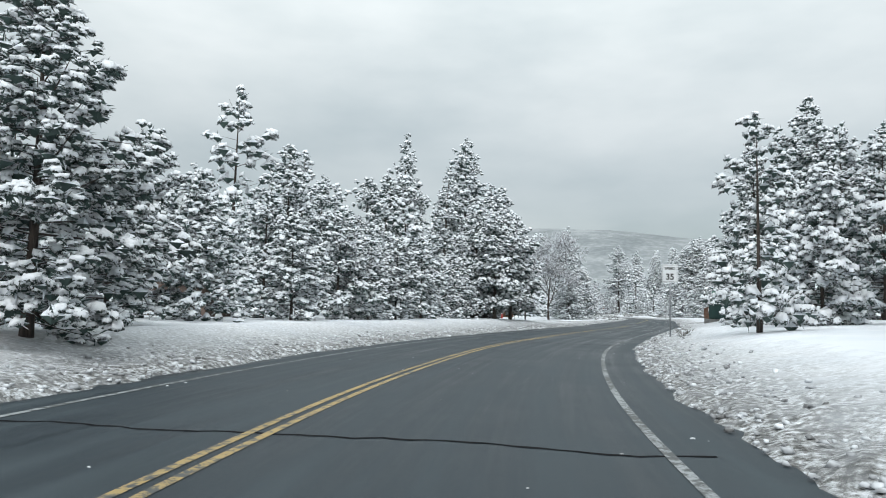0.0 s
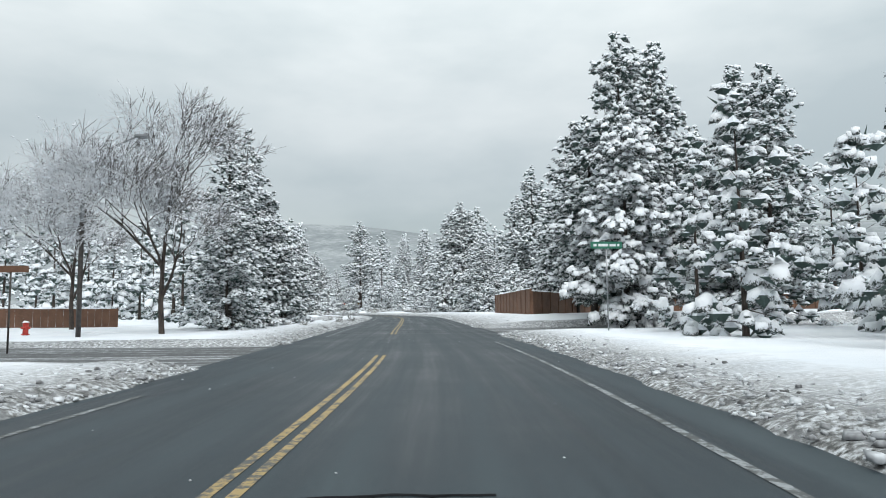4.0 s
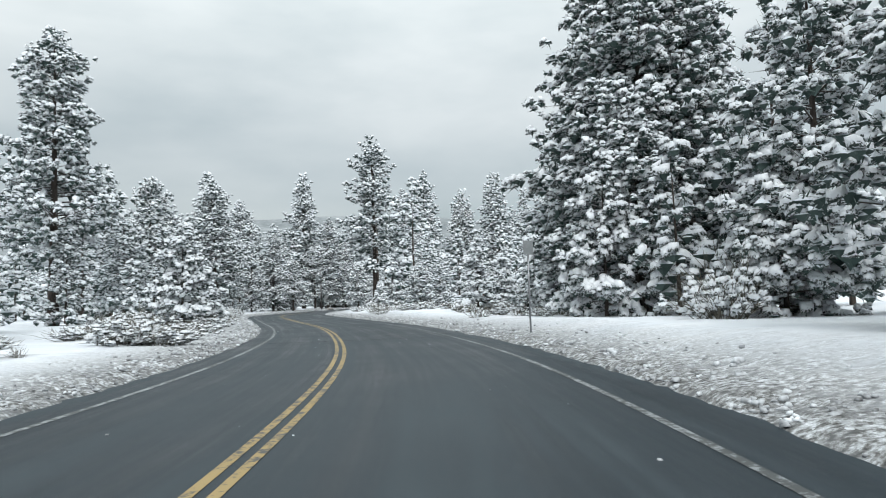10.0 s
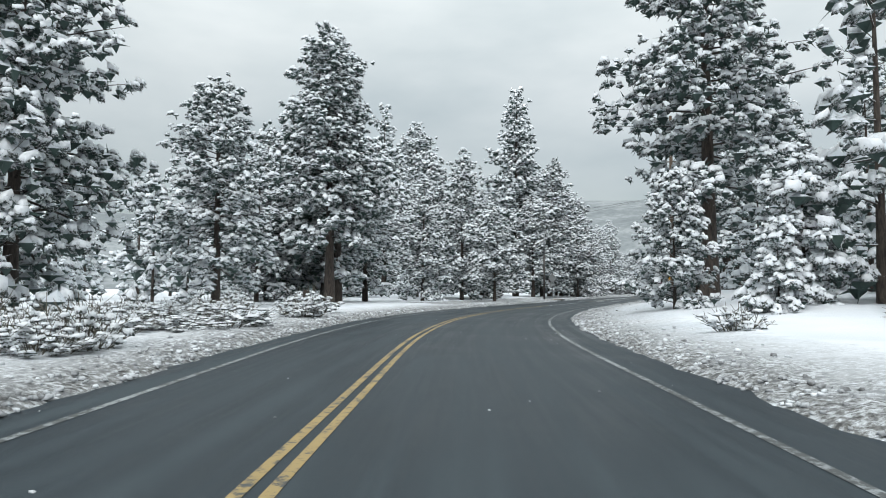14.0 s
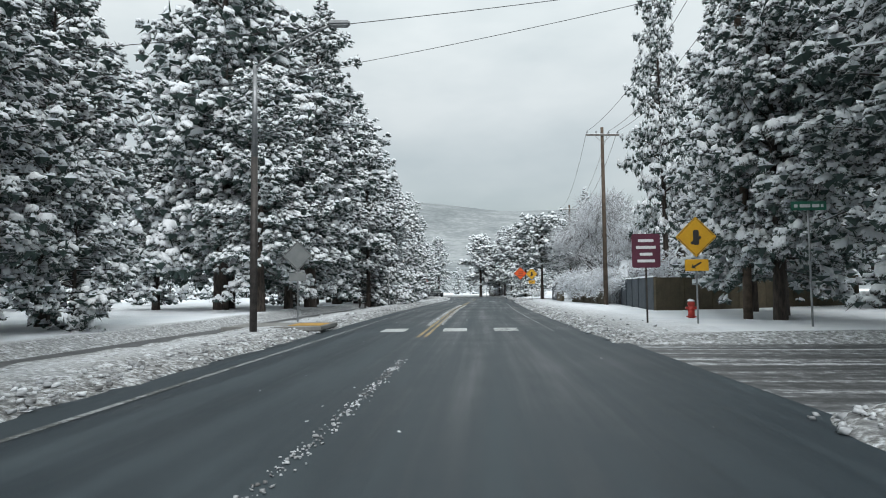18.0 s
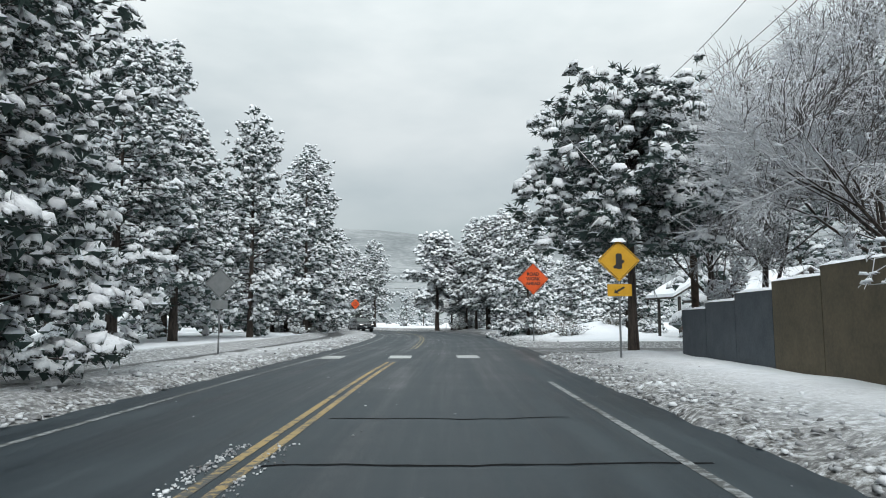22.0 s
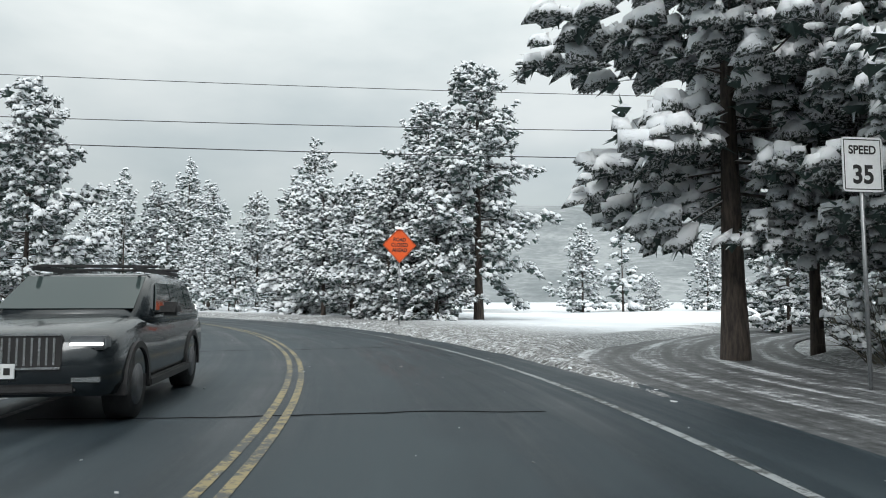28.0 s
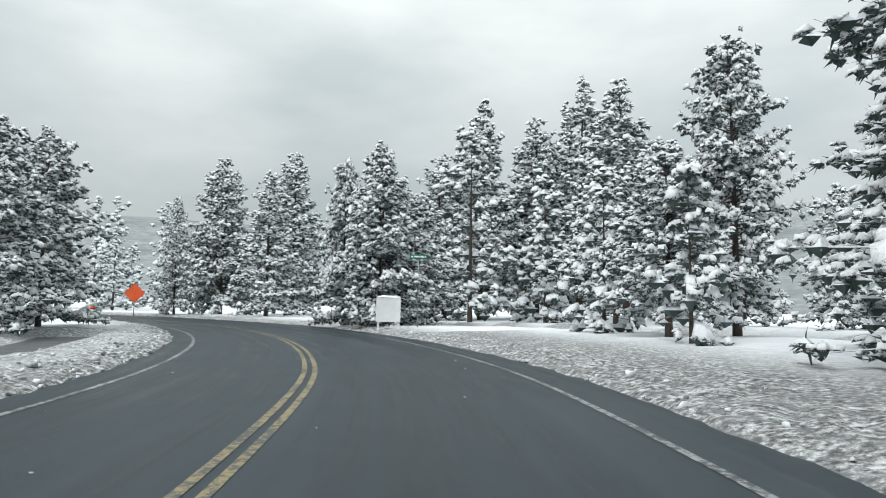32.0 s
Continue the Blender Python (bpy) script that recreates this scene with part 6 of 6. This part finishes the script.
# ------------------------------------------------------------ vehicles
glass_dark_m, n, l, b = material("tinted_windscreen", 0.06)
b.inputs["Base Color"].default_value = (0.035, 0.05, 0.05, 1)
tyre_m = speckled("tyre_rubber", (0.012, 0.012, 0.013), (0.03, 0.03, 0.032), 8.0, 0.85)
rim_m = speckled("alloy_rim", (0.10, 0.10, 0.105), (0.22, 0.22, 0.23), 6.0, 0.35, 0.9)
chrome_m = speckled("dull_chrome", (0.40, 0.41, 0.42), (0.55, 0.56, 0.57), 6.0, 0.25, 1.0)
trim_black_m = speckled("black_plastic_trim", (0.012, 0.012, 0.013), (0.028, 0.028, 0.03), 6.0, 0.6)
lamp_on_m, n, l, b = material("daytime_running_light", 0.3)
b.inputs["Base Color"].default_value = (0.9, 0.92, 0.95, 1)
b.inputs["Emission Color"].default_value = (1.0, 0.98, 0.95, 1)
b.inputs["Emission Strength"].default_value = 2.2
lens_m, n, l, b = material("headlamp_lens", 0.1)
b.inputs["Base Color"].default_value = (0.10, 0.11, 0.12, 1)


def loft(rings):
    bm = bmesh.new()
    rows = [[bm.verts.new(p) for p in r] for r in rings]
    k = len(rings[0])
    for a, c in zip(rows, rows[1:]):
        for i in range(k):
            bm.faces.new((a[i], a[(i + 1) % k], c[(i + 1) % k], c[i]))
    bm.faces.new(rows[0][::-1])
    bm.faces.new(rows[-1])
    bmesh.ops.recalc_face_normals(bm, faces=bm.faces)
    return bm


def vehicle(name, x, y, turn, paint, label, L, W, H, hood, belt, wheel_r, pickup):
    """A car that faces -y: body, cabin, glass, wheels, lights and front trim."""
    root = thing(name, x, y, 0.0, turn, label, "car")
    w = W / 2
    f, r = -L / 2, L / 2

    def ring(yy, half, low, top, tuck=0.9):
        side = [(half * 0.93, low), (half, low + 0.14), (half * 1.0, (low + top) / 2 + 0.05), (half * 0.98, top - 0.14), (half * tuck, top - 0.02), (half * 0.55, top + 0.02)]
        return [(a, yy, z) for a, z in side] + [(-a, yy, z) for a, z in side[::-1]]

    g = 0.34 if not pickup else 0.42
    screen = f + L * (0.29 if not pickup else 0.30)
    body = loft([ring(f, w * 0.82, g + 0.14, hood - 0.16), ring(f + 0.10, w * 0.92, g + 0.02, hood - 0.08), ring(f + 0.45, w * 0.99, g, hood), ring(screen - 0.22, w, g, belt + 0.05),
                 ring(screen + 0.5, w, g, belt), ring(r - 0.9, w, g, belt + 0.02), ring(r - 0.15, w * 0.97, g + 0.06, belt), ring(r, w * 0.90, g + 0.2, belt - 0.1)])
    bd = part("body", body, paint, root, "", True)
    # cabin
    cab_end = r - 0.15
    roof = H - 0.03

    def cab(yy, half, top):
        hb = half
        return [(hb, yy, belt - 0.06), (hb * 0.985, yy, belt + 0.06), (hb * 0.84, yy, top - 0.07), (hb * 0.74, yy, top), (-hb * 0.74, yy, top), (-hb * 0.84, yy, top - 0.07), (-hb * 0.985, yy, belt + 0.06), (-hb, yy, belt - 0.06)]

    rows = [cab(screen - 0.10, w * 0.93, belt + 0.09), cab(screen + 0.72, w * 0.97, roof - 0.05), cab(screen + 1.25, w * 0.97, roof), cab(cab_end - 0.75, w * 0.96, roof - 0.02), cab(cab_end - 0.30, w * 0.95, roof - 0.14), cab(cab_end, w * 0.92, belt + 0.12)]
    part("cabin", loft(rows), paint, root, "", True)

    def sheet(nm, pts, mat, off):
        bm = bmesh.new()
        vs = [bm.verts.new(Vector(p) + Vector(off)) for p in pts]
        fc = bm.faces.new(vs)
        e = bmesh.ops.extrude_face_region(bm, geom=[fc])
        bmesh.ops.translate(bm, verts=[v for v in e["geom"] if isinstance(v, bmesh.types.BMVert)], vec=Vector(off) * -0.8)
        bmesh.ops.recalc_face_normals(bm, faces=bm.faces)
        return part(nm, bm, mat, root)

    rake = (roof - 0.05 - belt - 0.09) / 0.82
    za, zc = belt + 0.09 + rake * 0.05, belt + 0.09 + rake * 0.77
    sheet("windscreen", [(-w * 0.80, screen - 0.05, za), (w * 0.80, screen - 0.05, za), (w * 0.74, screen + 0.67, zc), (-w * 0.74, screen + 0.67, zc)], glass_dark_m, (0, -0.012, 0.016))
    for sx in (-1, 1):
        def sidept(yy, z):
            q = (z - (belt + 0.06)) / (roof - 0.07 - belt - 0.06)
            return (sx * w * 0.97 * (0.985 + (0.84 - 0.985) * q), yy, z)
        spans = ((screen + 0.42, screen + 1.30, 0.34), (screen + 1.36, screen + 2.20, 0.0), (screen + 2.28, cab_end - 0.62, -0.22))
        for y0, y1, slope in spans:
            if y1 - y0 < 0.25:
                continue
            zt = roof - 0.15
            q = [sidept(y0 - 0.05, belt + 0.10), sidept(y1, belt + 0.10), sidept(y1 + min(0, slope) * 0.7, zt), sidept(y0 + max(0, slope), zt)]
            sheet("side_window", q, glass_dark_m, (sx * 0.014, 0, 0.004))
        mx = sx * (w + 0.13)
        mh = 0.09 if not pickup else 0.12
        box_part("mirror", root, paint if pickup else trim_black_m, mx - 0.13, mx + 0.13, screen + 0.34, screen + 0.50, belt + 0.12 - mh, belt + 0.12 + mh, 0.05)
        tube_part("mirror_arm", root, trim_black_m, (sx * (w - 0.06), screen + 0.46, belt + 0.07), (sx * (w + 0.06), screen + 0.44, belt + 0.10), 0.03, 0.03, 6)
        box_part("sill", root, trim_black_m, sx * w - 0.04, sx * w + 0.05, f + 1.35, r - 1.35, g - 0.04, g + 0.07, 0.02)
    for yy in (f + 0.92, r - 1.02):
        for sx in (-1, 1):
            tyre = tube_part("tyre", root, tyre_m, (sx * (w - 0.27), yy, wheel_r), (sx * (w - 0.005), yy, wheel_r), wheel_r, wheel_r, 28)
            tube_part("rim", tyre, rim_m, (sx * (w - 0.05), yy, wheel_r), (sx * (w + 0.004), yy, wheel_r), wheel_r * 0.66, wheel_r * 0.60, 20)
            bm = bmesh.new()
            last = None
            for k in range(15):
                t0 = radians(-8 + 196 * k / 14)
                loop = [bm.verts.new((sx * px, yy + math.cos(t0) * rr, wheel_r + math.sin(t0) * rr))
                        for px, rr in ((w - 0.20, wheel_r + 0.035), (w + 0.022, wheel_r + 0.035), (w + 0.022, wheel_r + 0.11), (w - 0.20, wheel_r + 0.11))]
                if last:
                    for i in range(4):
                        bm.faces.new((last[i], loop[i], loop[(i + 1) % 4], last[(i + 1) % 4]))
                else:
                    bm.faces.new(loop)
                last = loop
            bm.faces.new(last[::-1])
            bmesh.ops.recalc_face_normals(bm, faces=bm.faces)
            part("wheel_arch", bm, trim_black_m, root)
    return root, w, f, g


black_paint_m = speckled("black_car_paint", (0.009, 0.013, 0.016), (0.021, 0.028, 0.033), 1.5, 0.20, 0.2, 0.02, 0.001)
grey_paint_m = speckled("grey_car_paint", (0.026, 0.038, 0.043), (0.046, 0.064, 0.070), 1.5, 0.24, 0.4, 0.02, 0.001)
for m in (black_paint_m, grey_paint_m):
    m.node_tree.nodes["Principled BSDF"].inputs["Coat Weight"].default_value = 0.5

# black sport utility car in the oncoming lane
cx, cy = -23.67, 401.39
root, w, f, g = vehicle("suv_car", cx, cy, heading(cx, cy), black_paint_m, "black sport utility car with lit daytime lights, oncoming", 4.95, 1.96, 1.76, 1.05, 1.12, 0.385, False)
gr = plate("grille", root, trim_black_m, rounded(0.98, 0.36, 0, 0.83, 0.06), f - 0.012, 0.06)
for k in range(13):
    box_part("grille_bar", gr, chrome_m, -0.42 + 0.07 * k - 0.012, -0.42 + 0.07 * k + 0.012, f - 0.022, f - 0.008, 0.69, 0.97, 0.003)
for a in (-1, 1):
    box_part("grille_rim", gr, chrome_m, -0.48, 0.48, f - 0.026, f - 0.010, 0.83 + a * 0.17 - 0.012, 0.83 + a * 0.17 + 0.012, 0.004)
    hl = box_part("headlight", root, lens_m, a * 0.54, a * 0.90, f + 0.02, f + 0.22, 0.84, 0.98, 0.02)
    box_part("light_strip", hl, lamp_on_m, min(a * 0.56, a * 0.88), max(a * 0.56, a * 0.88), f - 0.005, f + 0.03, 0.885, 0.915, 0.004)
    box_part("fog_light_trim", root, chrome_m, min(a * 0.58, a * 0.86), max(a * 0.58, a * 0.86), f - 0.004, f + 0.06, 0.51, 0.565, 0.006)
    box_part("roof_rail", root, trim_black_m, a * 0.62 - 0.02, a * 0.62 + 0.02, -0.5, 1.9, 1.74, 1.80, 0.01)
for yy in (0.0, 1.3):
    box_part("roof_bar", root, trim_black_m, -0.78, 0.78, yy - 0.03, yy + 0.03, 1.80, 1.84, 0.01)
box_part("bumper_intake", root, trim_black_m, -0.62, 0.62, f + 0.0, f + 0.06, 0.40, 0.52, 0.02)
pl = box_part("number_plate", root, sign_white_m, -0.26, 0.06, f - 0.03, f - 0.012, 0.56, 0.71, 0.004)
for k in range(3):
    box_part("plate_bar", pl, sign_black_m, -0.22 + 0.09 * k, -0.16 + 0.09 * k, f - 0.034, f - 0.030, 0.60, 0.67, 0.001)

# grey full-size utility truck
cx, cy = -42.12, 429.06
root, w, f, g = vehicle("utility_truck", cx, cy, heading(cx, cy) - 2, grey_paint_m, "dark grey full-size utility truck with lit corner lights, oncoming", 5.35, 2.06, 1.93, 1.26, 1.30, 0.42, True)
gr = plate("grille", root, trim_black_m, rounded(1.22, 0.50, 0, 0.96, 0.06), f - 0.014, 0.06)
for k in range(5):
    box_part("grille_bar", gr, rim_m, -0.56, 0.56, f - 0.028, f - 0.010, 0.76 + 0.10 * k, 0.79 + 0.10 * k, 0.006)
box_part("badge", gr, maroon_m, -0.15, 0.15, f - 0.036, f - 0.026, 1.04, 1.085, 0.004, "plain dark red badge shape")
for a in (-1, 1):
    x0, x1 = sorted((a * 0.66, a * 0.96))
    hl = box_part("headlight", root, lens_m, x0, x1, f + 0.0, f + 0.24, 0.86, 1.14, 0.02)
    box_part("light_strip", hl, lamp_on_m, x0 + 0.01, x1 - 0.01, f - 0.012, f + 0.02, 1.115, 1.14, 0.004)
    e = a * 0.945
    box_part("light_strip", hl, lamp_on_m, e - 0.014, e + 0.014, f - 0.012, f + 0.02, 0.87, 1.13, 0.004)
    box_part("light_strip", hl, lamp_on_m, x0 + 0.08, x1 - 0.01, f - 0.012, f + 0.02, 0.86, 0.88, 0.004)
    fg = box_part("fog_light", root, trim_black_m, min(a * 0.72, a * 0.92), max(a * 0.72, a * 0.92), f - 0.004, f + 0.1, 0.58, 0.78, 0.02)
    box_part("fog_lens", fg, glaze_m, a * 0.84 - 0.03, a * 0.84 + 0.03, f - 0.012, f, 0.61, 0.75, 0.004)
box_part("bumper", root, grey_paint_m, -0.95, 0.95, f - 0.03, f + 0.16, 0.47, 0.72, 0.09)
box_part("bumper_trim", root, chrome_m, -0.42, 0.20, f - 0.06, f - 0.045, 0.575, 0.595, 0.003)
box_part("skid_plate", root, trim_black_m, -0.80, 0.80, f - 0.02, f + 0.2, 0.36, 0.47, 0.03)

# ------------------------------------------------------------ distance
hill_m, n, l, b = material("distant_hazed_hillside", 1.0)
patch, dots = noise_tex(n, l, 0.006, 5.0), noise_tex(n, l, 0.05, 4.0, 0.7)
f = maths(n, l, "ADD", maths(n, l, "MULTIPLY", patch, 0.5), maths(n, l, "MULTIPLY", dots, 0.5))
# snowy forest, with the haze of distance mixed into the base colour
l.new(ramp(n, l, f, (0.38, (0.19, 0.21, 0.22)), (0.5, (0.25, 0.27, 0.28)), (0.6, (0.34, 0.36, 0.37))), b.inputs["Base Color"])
b.inputs["Specular IOR Level"].default_value = 0.0
verts, faces = [], []
for k in range(161):
    a = radians(-20 + 220 * k / 160)
    for j in range(7):
        rad = 950 + 260 * j
        z = -1.5 if j == 0 else (24 * j + 40 * j ** 1.15 * (0.55 + 0.5 * noise.noise((a * 2.3, j * 0.25, 0))) + 10 * noise.noise((a * 9, j, 3)))
        verts.append((rad * math.cos(a) - 20, 300 + rad * math.sin(a), z))
        if k and j:
            faces.append(((k - 1) * 7 + j - 1, k * 7 + j - 1, k * 7 + j, (k - 1) * 7 + j))
tagged(mesh_object("backdrop_hills", verts, faces, hill_m, True), "wooded hills under low cloud, coloured pale for haze", "hills", kind="structure")
